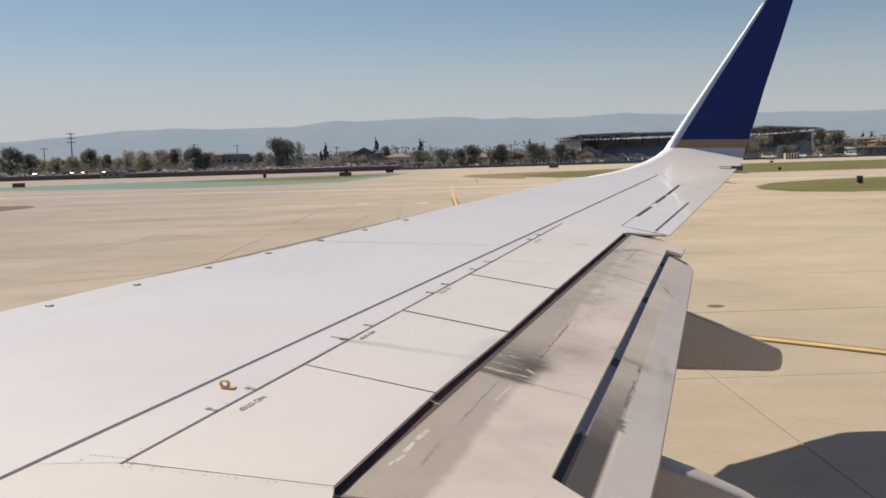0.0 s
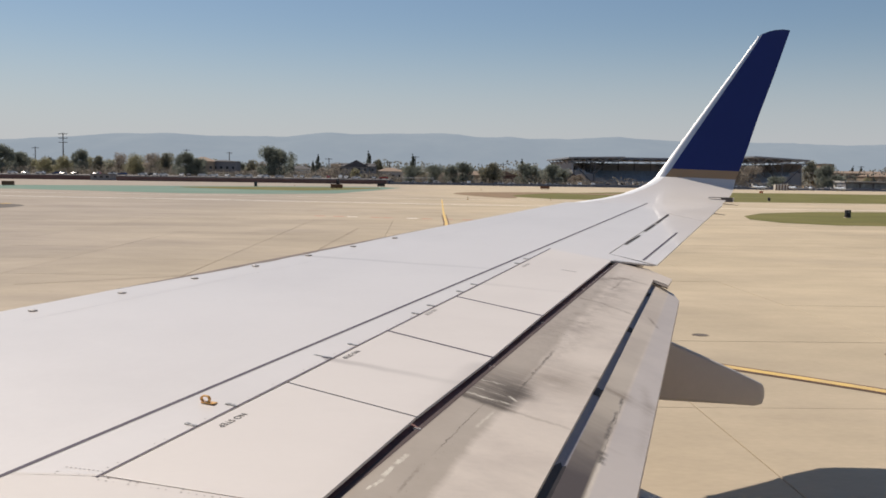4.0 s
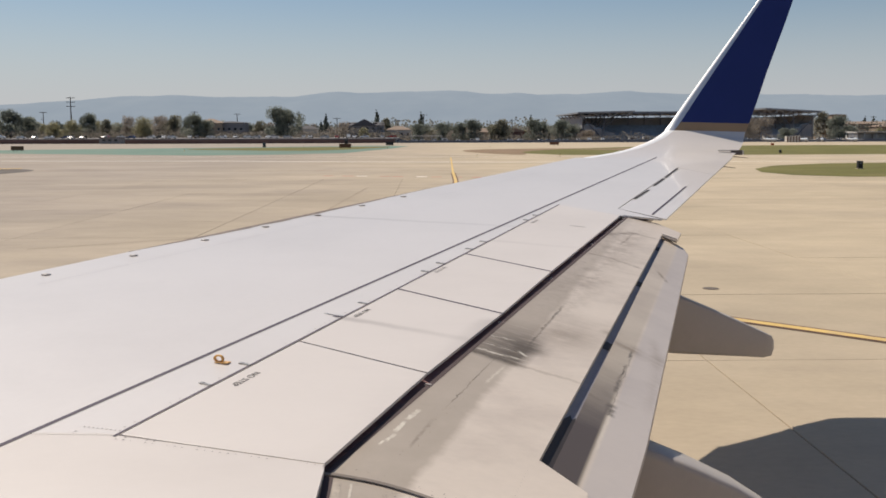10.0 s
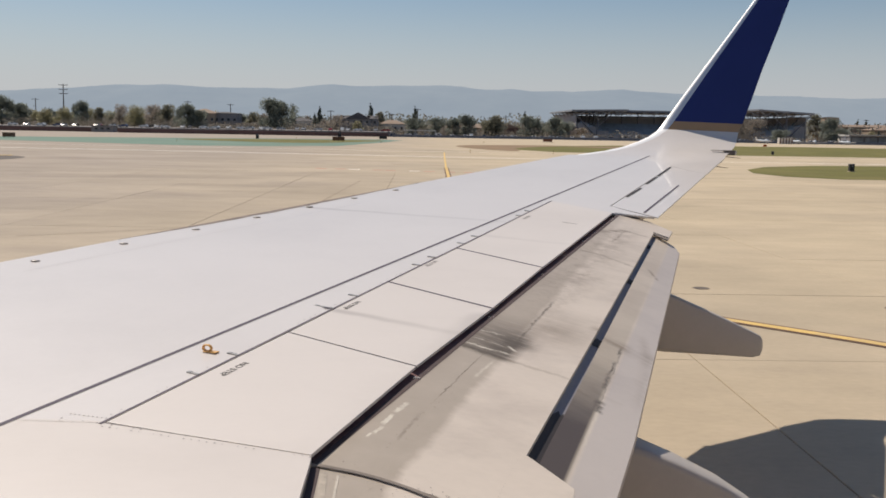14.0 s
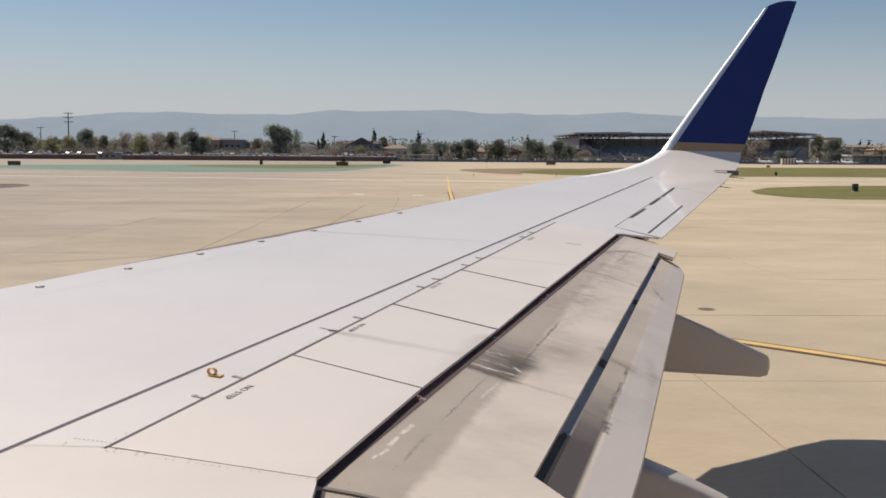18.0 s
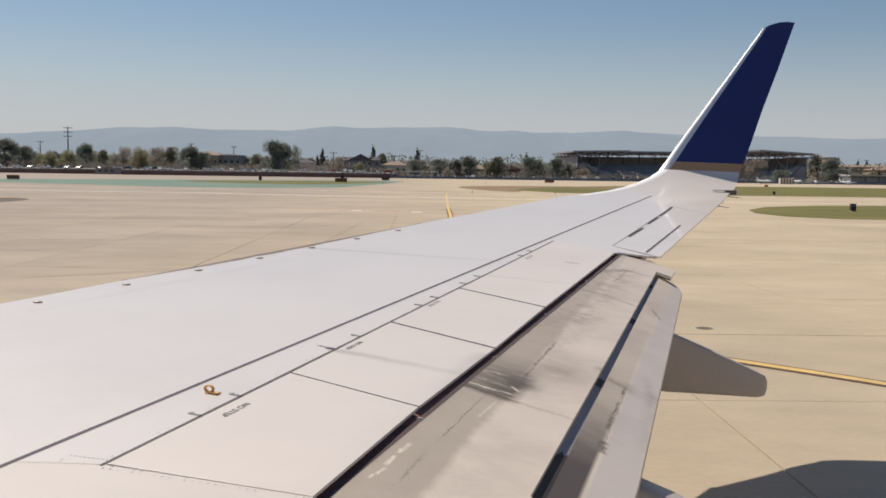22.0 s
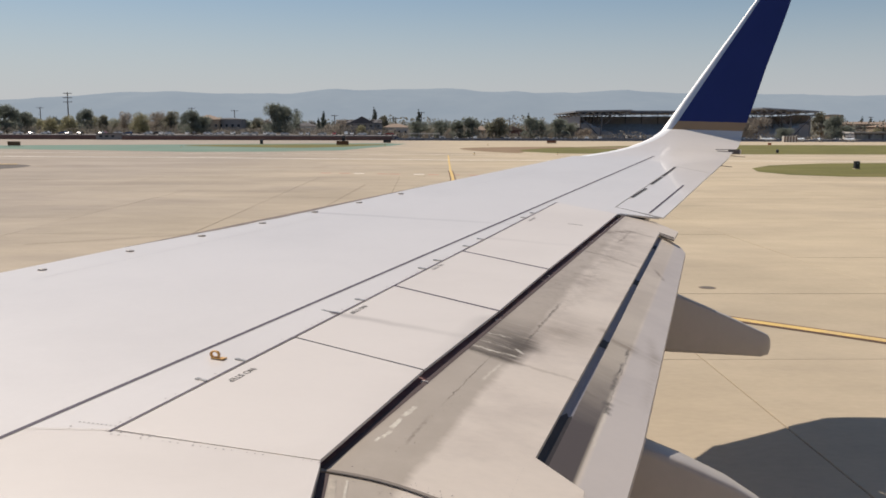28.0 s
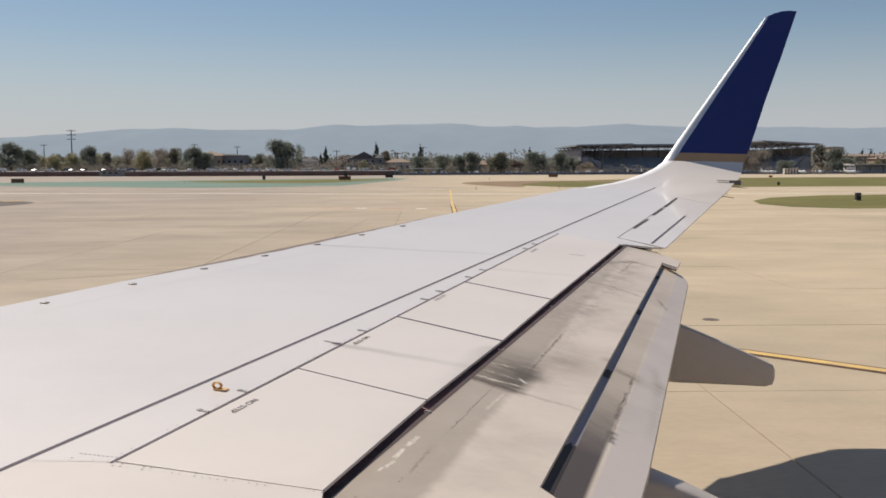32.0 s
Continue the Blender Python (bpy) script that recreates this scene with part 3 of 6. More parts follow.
# yellow rope ring standing on the skin
ring = bmesh.new()
for i in range(20):
    a0, a1 = 2 * math.pi * i / 20, 2 * math.pi * (i + 1) / 20
    add_rod(ring, (0.030 * math.cos(a0), 0, 0.030 + 0.026 * math.sin(a0)), (0.030 * math.cos(a1), 0, 0.030 + 0.026 * math.sin(a1)), 0.008, n=6)
add_box(ring, -0.02, 0.075, -0.016, 0.016, 0.0, 0.008, 0.003)
ring.transform(pose(-1.135, 4.735, top(0, 4.735) + 0.002, 0, 0, -22) @ Matrix.Diagonal((0.8, 1.2, 0.62, 1)))
part("rope_ring", ring, brass, airliner, "yellow painted rope ring", smooth=False)

# sooty stretch of the leading edge, faint joints behind it
soot = bmesh.new()
rings = []
for i in range(41):
    y = 7.4 + 3.4 * i / 40
    k = 1 - 0.55 * (y - ROOT) / (13.9 - ROOT)
    w = math.sin(math.pi * (i / 40) ** 0.75) ** 1.3 * (0.75 + 0.35 * noise.noise((y * 5, 0, 2)))
    rings.append([soot.verts.new((lead(y) + dx, y, top(0, y) + dz)) for dx, dz in ((0.012 + 0.11 * w, 0.0012), (0.012, 0.0010), (-0.021, -0.006), (-0.071 * k, -0.028 * k), (-0.112 * k, -0.074 * k))])
for p, q in zip(rings, rings[1:]):
    for j in range(4):
        soot.faces.new((p[j], p[j + 1], q[j + 1], q[j]))
part("soot_patch", soot, dark_soot, airliner, "brown soot along the leading edge", smooth=True)
for off, y0, y1 in ((0.44, 6.3, 9.4), (0.46, 10.3, 12.4)):
    part("joint_line", strip([(lead(y) + off, y) for y in (y0, (y0 + y1) / 2, y1)], 0.004, top, 0.0012), faint_joint, airliner)

# small tabs along the leading edge
for i in range(9):
    y = (6.593, 7.22, 7.825, 8.42, 9.012, 9.579, 10.175, 6.0, 5.4)[i]
    x = lead(y) + 0.20 - 0.012 * (y - 6.5)
    bm = bmesh.new()
    bmesh.ops.create_uvsphere(bm, u_segments=10, v_segments=6, radius=1.0, matrix=Matrix.Diagonal((0.034, 0.026, 0.007, 1)))
    bm.transform(Matrix.Translation((x, y, top(x, y) + 0.004)))
    part("skin_tab", bm, grey_paint, airliner, "small grey oval tab", smooth=True)

# aileron with its tab and dark hinge slots
plate("aileron", [(1.689, 9.47), (3.056, 12.783), (3.34, 12.06), (2.03, 8.87)], top, 0.012, white_paint, gap=0.008)
part("tab_gap", strip([(1.95, 9.12), (2.728, 11.0)], 0.02, top, 0.004), line_grey, airliner)
for a, b in (((1.96, 10.06), (2.245, 10.72)), ((2.37, 11.05), (2.62, 11.65)), ((2.66, 11.75), (3.02, 12.66))):
    part("hinge_slot", strip([a, b], 0.032, top, 0.0045), seam_black, airliner)
part("end_gap", strip([(1.66, 9.06), (1.83, 8.94), (2.01, 8.83)], 0.02, top, 0.0045), seam_black, airliner)
bm = bmesh.new()
slab([(4.08, 14.55, 3.957), (4.30, 14.55, 3.957), (4.30, 14.61, 3.957), (4.08, 14.59, 3.957)], 0.010, 0.0, bm)
slab([(4.17, 14.55, 3.918), (4.30, 14.55, 3.918), (4.30, 14.61, 3.918), (4.17, 14.59, 3.918)], 0.012, 0.0, bm)
add_box(bm, 4.275, 4.435, 14.545, 14.615, 3.885, 3.957, 0.006)
lamp = part("tip_lamp", bm, lamp_grey, airliner, "dark grey wing tip lamp housing")
part("lens", box(4.437, 4.455, 14.55, 14.61, 3.888, 3.954, 0.004), white_paint, lamp, "pale lamp lens")
for y, s in ((13.0, 0.16), (14.2, 0.2)):
    part("static_wick", add_rod(bmesh.new(), (trail_x(y) - 0.02, y, top(0, y) - 0.01), (trail_x(y) + s, y + 0.02, top(0, y) - 0.03), 0.006, 0.003, 6),
         seam_black, airliner)

# the winglet: leading and trailing edge, station by station
STATIONS = [((1.815, 13.897, 3.8438), (4.09, 13.897, 3.8438)), ((2.36, 14.3, 3.915), (4.217, 14.3, 3.875)), ((2.72, 14.6, 3.985), (4.37, 14.6, 3.925)),
            ((3.01, 14.9, 4.068), (4.519, 14.9, 3.999)), ((3.24, 15.1, 4.155), (4.61, 15.1, 4.08)), ((3.387, 15.25, 4.240), (4.672, 15.25, 4.175)),
            ((3.430, 15.31, 4.258), (4.70, 15.31, 4.24)), ((3.546, 15.38, 4.392), (4.776, 15.38, 4.372)), ((3.784, 15.48, 4.712), (4.92, 15.48, 4.714)),
            ((4.14, 15.64, 5.18), (5.12, 15.64, 5.22)), ((4.69, 15.87, 5.90), (5.44, 15.87, 5.96)), ((5.15, 16.07, 6.51), (5.70, 16.08, 6.58)),
            ((5.235, 16.10, 6.62), (5.757, 16.11, 6.728))]


def section(i):
    a, b = Vector(STATIONS[i][0]), Vector(STATIONS[i][1])
    p, q = Vector(STATIONS[max(i - 1, 0)][0]), Vector(STATIONS[min(i + 1, len(STATIONS) - 1)][0])
    n = (q - p).cross(b - a).normalized()
    if n.y < 0 or (abs(n.y) < 0.3 and n.z > 0):
        n = -n
    if i == 0:
        n = Vector((0, 0.1, -0.99)).normalized()
    c = (b - a).length
    th = 0.085 * c if i < 12 else 0.01
    inner, outer = [], []
    for s in (0.0, 0.02, 0.06, 0.12, 0.3, 0.5, 0.75, 1.0):
        bulge = 0.30 * th * (math.sqrt(s) * (1 - s) * 2.0)
        inner.append(a.lerp(b, s) + n * (0.02 * c * max(0, 1 - s / 0.06) ** 2) - n * bulge * 0.35 * min(i, 4) / 4)
    for s in (0.0, 0.01, 0.04, 0.12, 0.3, 0.5, 0.75, 1.0):
        outer.append(a.lerp(b, s) + n * (0.02 * c * max(0, 1 - s / 0.06) ** 2 + th * (math.sqrt(s) * (1 - s) * 2.2 + 0.03)))
    if i == len(STATIONS) - 1:
        for row in (inner, outer):
            for k, s in enumerate((0.0, 0.02, 0.06, 0.12, 0.3, 0.5, 0.75, 1.0)):
                row[k].z += 0.05 * math.sin(math.pi * s) ** 0.8
    return inner, outer


def winglet_piece(name, first, last, c0, c1, material, label, closed=False):
    bm = bmesh.new()
    rows = []
    for i in range(first, last + 1):
        inner, outer = section(i)
        rows.append(([bm.verts.new(p) for p in inner[c0:c1 + 1]], [bm.verts.new(p) for p in outer[c0:c1 + 1]]))
    for (a, b), (c, d) in zip(rows, rows[1:]):
        for j in range(len(a) - 1):
            bm.faces.new((a[j], a[j + 1], c[j + 1], c[j]))
            bm.faces.new((b[j], d[j], d[j + 1], b[j + 1]))
        if c0 == 0:
            bm.faces.new((a[0], c[0], d[0], b[0]))
        if c1 == 7:
            bm.faces.new((a[-1], b[-1], d[-1], c[-1]))
    if closed:
        a, b = rows[-1]
        for j in range(len(a) - 1):
            bm.faces.new((a[j], b[j], b[j + 1], a[j + 1]))
    bmesh.ops.remove_doubles(bm, verts=bm.verts, dist=0.0005)
    ob = part(name, bm, material, winglet, label, smooth=True)
    ob.data.set_sharp_from_angle(angle=radians(32))
    return ob


winglet = part("winglet", box(2.6, 4.2, 14.35, 14.40, 3.86, 3.88), white_paint, airliner, "tall swept winglet, dark blue over white with a gold stripe")
winglet_piece("root_blend", 0, 6, 3, 7, white_paint, "white curved winglet root")
winglet_piece("gold_stripe", 6, 7, 3, 7, gold_paint, "thin gold stripe")
winglet_piece("blue_panel", 7, 12, 3, 7, blue_paint, "dark blue painted panel", True)
winglet_piece("metal_edge", 0, 12, 0, 3, bright_metal, "polished metal leading edge")

# ---- flaps ----
def flap_material(rear=False):
    """Worn flap paint: bare and greasy towards the gap, whiter aft, with soot blown along the airflow."""
    m = surface("soiled_aft_flap_paint" if rear else "soiled_flap_paint", (0.60, 0.525, 0.45), 0.42, vary=0.07, scale=1.4, fine=25, bump=0.001,
                dirt=(0.37, 0.31, 0.27), dirt_amount=0.7, dirt_scale=1.1, stretch=(0.9, 1.4, 1))
    nt = m.node_tree
    bsdf = nt.nodes["Principled BSDF"]
    clean = bsdf.inputs["Base Color"].links[0].from_socket
    co = nt.nodes.new("ShaderNodeTexCoord")
    sep = nt.nodes.new("ShaderNodeSeparateXYZ")
    nt.links.new(co.outputs["Object"], sep.inputs["Vector"])

    def calc(op, a, b=None, c=None):
        n = nt.nodes.new("ShaderNodeMath")
        n.operation = op
        for i, v in enumerate((a, b, c)):
            if v is None:
                continue
            if isinstance(v, (int, float)):
                n.inputs[i].default_value = v
            else:
                nt.links.new(v, n.inputs[i])
        return n.outputs[0]

    def span(v, lo, hi, a=0.0, b=1.0):
        n = nt.nodes.new("ShaderNodeMapRange")
        n.inputs["From Min"].default_value, n.inputs["From Max"].default_value = lo, hi
        n.inputs["To Min"].default_value, n.inputs["To Max"].default_value = a, b
        nt.links.new(v, n.inputs["Value"])
        return n.outputs["Result"]

    def blend(fac, a, colour):
        n = nt.nodes.new("ShaderNodeMix")
        n.data_type = "RGBA"
        nt.links.new(fac, n.inputs["Factor"])
        nt.links.new(a, n.inputs["A"])
        n.inputs["B"].default_value = (*colour, 1)
        return n.outputs["Result"]

    # distance aft of the gap, along it, across the airflow, and behind the seam of the aft panel
    X, along = sep.outputs["X"], sep.outputs["Y"]
    aft = calc("MINIMUM", calc("SUBTRACT", X, calc("MULTIPLY_ADD", along, 0.384, -1.80)), calc("ADD", X, 0.49))
    cross = calc("ADD", calc("MULTIPLY", X, 0.546), calc("MULTIPLY", along, 0.838))
    behind = calc("SUBTRACT", X, calc("MULTIPLY_ADD", along, 0.32, -0.6625))

    def grain(scale, detail, stretch=None, turn=33):
        n = node(nt, "ShaderNodeTexNoise", Scale=scale, Detail=detail, Roughness=0.62)
        if stretch:
            mp = nt.nodes.new("ShaderNodeMapping")
            mp.vector_type = "TEXTURE"
            mp.inputs["Rotation"].default_value = (0, 0, radians(-turn))
            mp.inputs["Scale"].default_value = (1 / stretch[0], 1 / stretch[1], 1)
            nt.links.new(co.outputs["Object"], mp.inputs["Vector"])
            nt.links.new(mp.outputs["Vector"], n.inputs["Vector"])
        else:
            nt.links.new(co.outputs["Object"], n.inputs["Vector"])
        return n.outputs["Fac"]

    def window(v, a, b, c, d):
        return calc("MULTIPLY", span(v, a, b), span(v, c, d, 1.0, 0.0))

    edge = grain(2.2, 9.0, (0.7, 3.2, 1))
    warp = grain(6.0, 6.0)
    fine = grain(22.0, 8.0)
    streak = grain(7.0, 6.0, (0.35, 3.6, 1))
    fibre = grain(16.0, 4.0, (0.25, 4.0, 1))
    # bare greasy primer along the gap, its border ragged along the airflow
    ragged = calc("ADD", calc("ADD", calc("MULTIPLY_ADD", edge, 0.10, aft), calc("MULTIPLY", fine, 0.02)), calc("MULTIPLY_ADD", along, 0.042, -0.155))
    bare = span(ragged, 0.348, 0.392, 1.0, 0.0)
    c1 = blend(calc("MULTIPLY", calc("MULTIPLY", bare, span(along, 5.6, 8.4, 1.0, 0.45)), span(warp, 0.3, 0.75, 0.98, 0.72)), clean, (0.375, 0.32, 0.26))
    bare2 = calc("MULTIPLY", calc("MULTIPLY", span(behind, -0.012, 0.004, 1.0, 0.0), 1.0 if rear else 0.0), span(along, 4.2, 7.2, 0.75, 0.12))
    c1 = blend(bare2, c1, (0.40, 0.345, 0.265))
    lilac = calc("MULTIPLY", span(behind, 0.0, 0.02), 0.55 if rear else 0.0)
    c1 = blend(lilac, c1, (0.47, 0.435, 0.43))
    grease = (0.085, 0.070, 0.056)
    soot, brown, pale = (0.095, 0.072, 0.045), (0.20, 0.152, 0.108), (0.64, 0.59, 0.50)
    # the blown soot: thick over the bare strip, with a stub past its border
    thick = calc("MULTIPLY", window(cross, 4.25, 4.31, 4.58, 5.0), calc("MULTIPLY", span(aft, -0.08, 0.2, 0.5, 1.0), span(aft, 0.27, 0.35, 1.0, 0.0)))
    c2 = blend(calc("MULTIPLY", thick, span(calc("MULTIPLY_ADD", fibre, 0.6, calc("MULTIPLY", streak, 0.6)), 0.38, 0.62, 0.22, 0.97)), c1, soot)
    stub = calc("MULTIPLY", window(cross, 4.48, 4.56, 4.63, 4.73), window(aft, 0.18, 0.27, 0.30, 0.42))
    c2 = blend(calc("MULTIPLY", stub, span(calc("MULTIPLY_ADD", fibre, 0.5, calc("MULTIPLY", warp, 0.6)), 0.38, 0.62, 0.1, 0.9)), c2, soot)
    haze = calc("MULTIPLY", window(cross, 4.62, 4.85, 5.0, 5.45), window(aft, 0.15, 0.32, 0.45, 0.85))
    c2 = blend(calc("MULTIPLY", haze, span(calc("MULTIPLY_ADD", streak, 0.5, calc("MULTIPLY", warp, 0.5)), 0.35, 0.65, 0.2, 0.62)), c2, brown)
    upper = calc("MULTIPLY", window(cross, 5.6, 6.0, 7.2, 7.8), window(aft, 0.02, 0.15, 0.3, 0.75))
    c2 = blend(calc("MULTIPLY", upper, span(calc("MULTIPLY_ADD", streak, 0.5, calc("MULTIPLY", warp, 0.5)), 0.42, 0.68, 0.05, 0.32)), c2, brown)
    low = calc("MULTIPLY", span(along, 4.6, 4.9, 1.0, 0.0), window(aft, 0.3, 0.4, 0.7, 0.9))
    c2 = blend(calc("MULTIPLY", low, span(streak, 0.5, 0.75, 0.0, 0.05)), c2, brown)
    mottle = calc("MULTIPLY", window(along, 5.3, 6.2, 8.3, 8.8), window(aft, 0.0, 0.04, 0.26, 0.42))
    c2 = blend(calc("MULTIPLY", mottle, span(calc("MULTIPLY_ADD", warp, 0.6, calc("MULTIPLY", fine, 0.4)), 0.44, 0.62, 0.05, 0.42)), c2, brown)
    # single strokes: from, to, half width, strength, tone, softness of the edge
    wx = calc("MULTIPLY_ADD", grain(26.0, 3.0), 0.020, calc("ADD", X, -0.010))
    wy = calc("MULTIPLY_ADD", grain(17.0, 3.0), 0.06, calc("ADD", along, -0.030))
    broken = span(calc("MULTIPLY_ADD", fine, 0.6, calc("MULTIPLY", warp, 0.4)), 0.38, 0.58, 0.15, 1.0)
    strokes = [((0.10, 5.075), (0.40, 4.88), 0.030, 0.9, soot, 0.2), ((0.36, 4.905), (0.80, 4.66), 0.022, 0.5, brown, 0.1),
               ((0.730, 5.985), (0.400, 5.060), 0.012, 0.92, soot, 0.2), ((0.245, 4.93), (0.01, 4.29), 0.005, 0.75, soot, 0.3),
               ((0.17, 5.088), (0.40, 4.975), 0.013, 0.9, pale, 0.3), ((0.24, 5.325), (0.38, 5.27), 0.010, 0.8, pale, 0.3),
               ((0.20, 5.20), (0.36, 5.10), 0.007, 0.7, pale, 0.3), ((0.395, 5.10), (0.43, 5.03), 0.012, 0.9, pale, 0.5),
               ((0.88, 6.81), (1.06, 6.735), 0.012, 0.7, brown, 0.2), ((1.10, 7.48), (1.29, 7.37), 0.035, 0.85, brown, 0.1), ((1.27, 7.38), (1.46, 7.15), 0.022, 0.7, brown, 0.1),
               ((1.37, 8.23), (1.66, 8.37), 0.06, 0.95, brown, 0.1), ((1.44, 7.90), (1.63, 8.36), 0.014, 0.7, brown, 0.2), ((1.64, 8.36), (1.80, 8.22), 0.03, 0.6, brown, 0.1),
               ((-0.118, 4.21), (-0.165, 4.11), 0.013, 0.94, pale, 0.7), ((-0.180, 4.07), (-0.212, 3.975), 0.012, 1.0, pale, 0.7),
               ((-0.216, 3.95), (-0.245, 3.88), 0.011, 0.94, pale, 0.7), ((-0.252, 3.875), (-0.272, 3.835), 0.008, 1.0, pale, 0.7),
               ((-0.14, 3.86), (-0.06, 4.12), 0.010, 0.45, soot, 0.3), ((0.20, 4.62), (0.30, 4.86), 0.012, 0.6, pale, 0.3),
               ((0.786, 4.52), (0.818, 4.66), 0.030, 0.94, grease, 0.16), ((0.868, 4.83), (0.925, 5.03), 0.018, 0.94, grease, 0.16),
               ((0.925, 5.03), (1.00, 5.24), 0.008, 0.94, grease, 0.16), ((1.035, 5.36), (1.078, 5.48), 0.010, 0.94, grease, 0.16),
               ((0.80, 4.58), (1.09, 5.50), 0.006, 0.5, grease, 0.16),
               ((0.66, 4.13), (0.80, 4.56), 0.008, 0.6, pale, 0.4), ((0.80, 4.75), (0.93, 4.68), 0.04, 0.15, brown, 0.1),
               ((0.72, 4.55), (0.81, 4.85), 0.05, 0.15, brown, 0.1), ((1.62, 7.32), (1.64, 7.10), 0.020, 0.95, brown, 0.2), ((1.05, 5.50), (1.30, 5.38), 0.09, 0.24, brown, 0.1), ((1.24, 5.50), (1.02, 4.72), 0.05, 0.2, brown, 0.1),
               ((0.93, 5.60), (1.12, 5.47), 0.07, 0.6, brown, 0.1), ((1.20, 5.35), (1.26, 5.75), 0.05, 0.3, brown, 0.1)]
    c4 = c2
    for (ax, ay), (bx, by), half, power, tone, hard in strokes:
        ln = math.hypot(bx - ax, by - ay)
        dx, dy = (bx - ax) / ln, (by - ay) / ln
        rx, ry = calc("SUBTRACT", wx, ax), calc("SUBTRACT", wy, ay)
        go = calc("ADD", calc("MULTIPLY", rx, dx / ln), calc("MULTIPLY", ry, dy / ln))
        side = calc("ADD", calc("MULTIPLY", rx, -dy), calc("MULTIPLY", ry, dx))
        side = calc("ABSOLUTE", calc("ADD", side, calc("MULTIPLY_ADD", fine if hard > 0.15 else warp, half * 2.2, -half * 1.1)))
        soft = calc("MULTIPLY", span(side, half * hard, half, 1.0, 0.0), window(go, -0.12, 0.1, 0.85, 1.1))
        c4 = blend(calc("MULTIPLY", calc("MULTIPLY", soft, span(fine, 0.2, 0.5, 0.55, 1.0) if power > 0.95 else broken if hard > 0.15 else span(streak, 0.35, 0.6, 0.3, 1.0)), power), c4, tone)
    # brown scorch over the inboard end of the aft panel
    scorch = span(calc("MULTIPLY_ADD", edge, 0.5, along), 4.6, 5.5, 0.93, 0.0)
    c6 = blend(calc("MULTIPLY", scorch, calc("MULTIPLY", span(behind, -0.022, -0.004, 1.0, 0.0), 1.0 if rear else 0.0)), c4, (0.062, 0.046, 0.04))
    nt.links.new(c6, bsdf.inputs["Base Color"])
    return m


flap_paint = flap_material()
aft_paint = flap_material(True)
curved = [(-0.468, 3.532), (-0.32, 3.525), (-0.197, 3.499), (-0.09, 3.463), (0.015, 3.42), (0.156, 3.317), (0.32, 3.22), (0.46, 3.16)]
main_flap = [(-0.470, 3.54), (1.68, 9.045), (1.95, 8.90), (2.095, 8.577), (1.99, 8.27), (1.89, 8.415), (0.386, 3.84), (0.552, 3.60), (0.47, 3.18)] + curved[-2:0:-1]
flap = plate("flap", main_flap, flap_top, 0.016, flap_paint, "soot-stained outboard flap, partly lowered", gap=0.001)
plate("inboard_flap", curved + [(0.54, ROOT), (-0.425, ROOT)], flap_top, 0.05, flap_paint, "grey inboard flap", gap=0.002, lift=-0.003)
cove = slab([(x, y, top(x, y) - 0.034) for x, y in ((edge_x(3.42) - 0.10, 3.42), (edge_x(9.08) - 0.10, 9.08))]
            + [(edge_x(9.08) + 0.12, 9.08, flap_top(edge_x(9.08) + 0.12, 9.08) - 0.022), (edge_x(3.42) + 0.13, 3.42, flap_top(edge_x(3.42) + 0.13, 3.42) - 0.022)], 0.03)
slab([(-0.60, ROOT, top(0, ROOT) - 0.034), (-0.60, 3.5, top(0, 3.5) - 0.034), (-0.34, 3.5, flap_top(-0.34, 3.5) - 0.052), (-0.34, ROOT, flap_top(-0.34, ROOT) - 0.052)], 0.03, 0.0, cove)
part("flap_cove", cove, cove_brown, airliner, "dark cove behind the spoilers")
for y in (4.55, 5.615, 6.71, 7.9):
    bm = box(0, 0.036, -0.004, 0.004, -0.012, 0.0)
    bm.transform(pose(edge_x(y) - 0.004, y - 0.03, top(0, y) - 0.03, 0, 0, -30))
    part("gap_seal", bm, white_paint, airliner, "pale seal across the gap")
seam_line = smooth_line([(-0.436, 3.545), (-0.269, 3.519), (-0.111, 3.463), (0.029, 3.388), (0.137, 3.328), (0.32, 3.225)], 6)
part("flap_seam", strip(seam_line, 0.020, flap_top, 0.003), seam_strip, flap, "brown-grey rubbing strip along the flap joint")
part("flap_seam", strip([p + Vector((-0.004, -0.011)) for p in seam_line], 0.006, flap_top, 0.0036), seam_black, flap, "black gap along the flap joint")
# dark strips laid along the flap fronts to deepen the gap's shade
part("gap_shade_strip", strip([(-0.449, 3.555), (0.60, 6.242), (1.692, 9.03)], 0.024, flap_top, 0.0012), gap_shade_brown, flap, "dark brown strip deepening the gap's shade on the flap's front edge")
part("gap_shade_strip", strip([(-0.440, 3.53), (-0.402, 0.92)], 0.034, flap_top, -0.0014), gap_shade_brown, flap, "dark brown strip deepening the gap's shade on the inboard flap")
part("worn_stripe", strip([(-0.351, 3.49), (-0.349, 3.2)], 0.010, flap_top, -0.0016), pale_wear, flap, "pale scraped stripe")
part("worn_stripe", strip([(-0.405, 3.49), (-0.39, 3.2)], 0.030, flap_top, -0.0020), pale_wear_soft, flap, "pale scraped patch")

# smears of grime and scratches across the flap
rnd = random.Random(31)


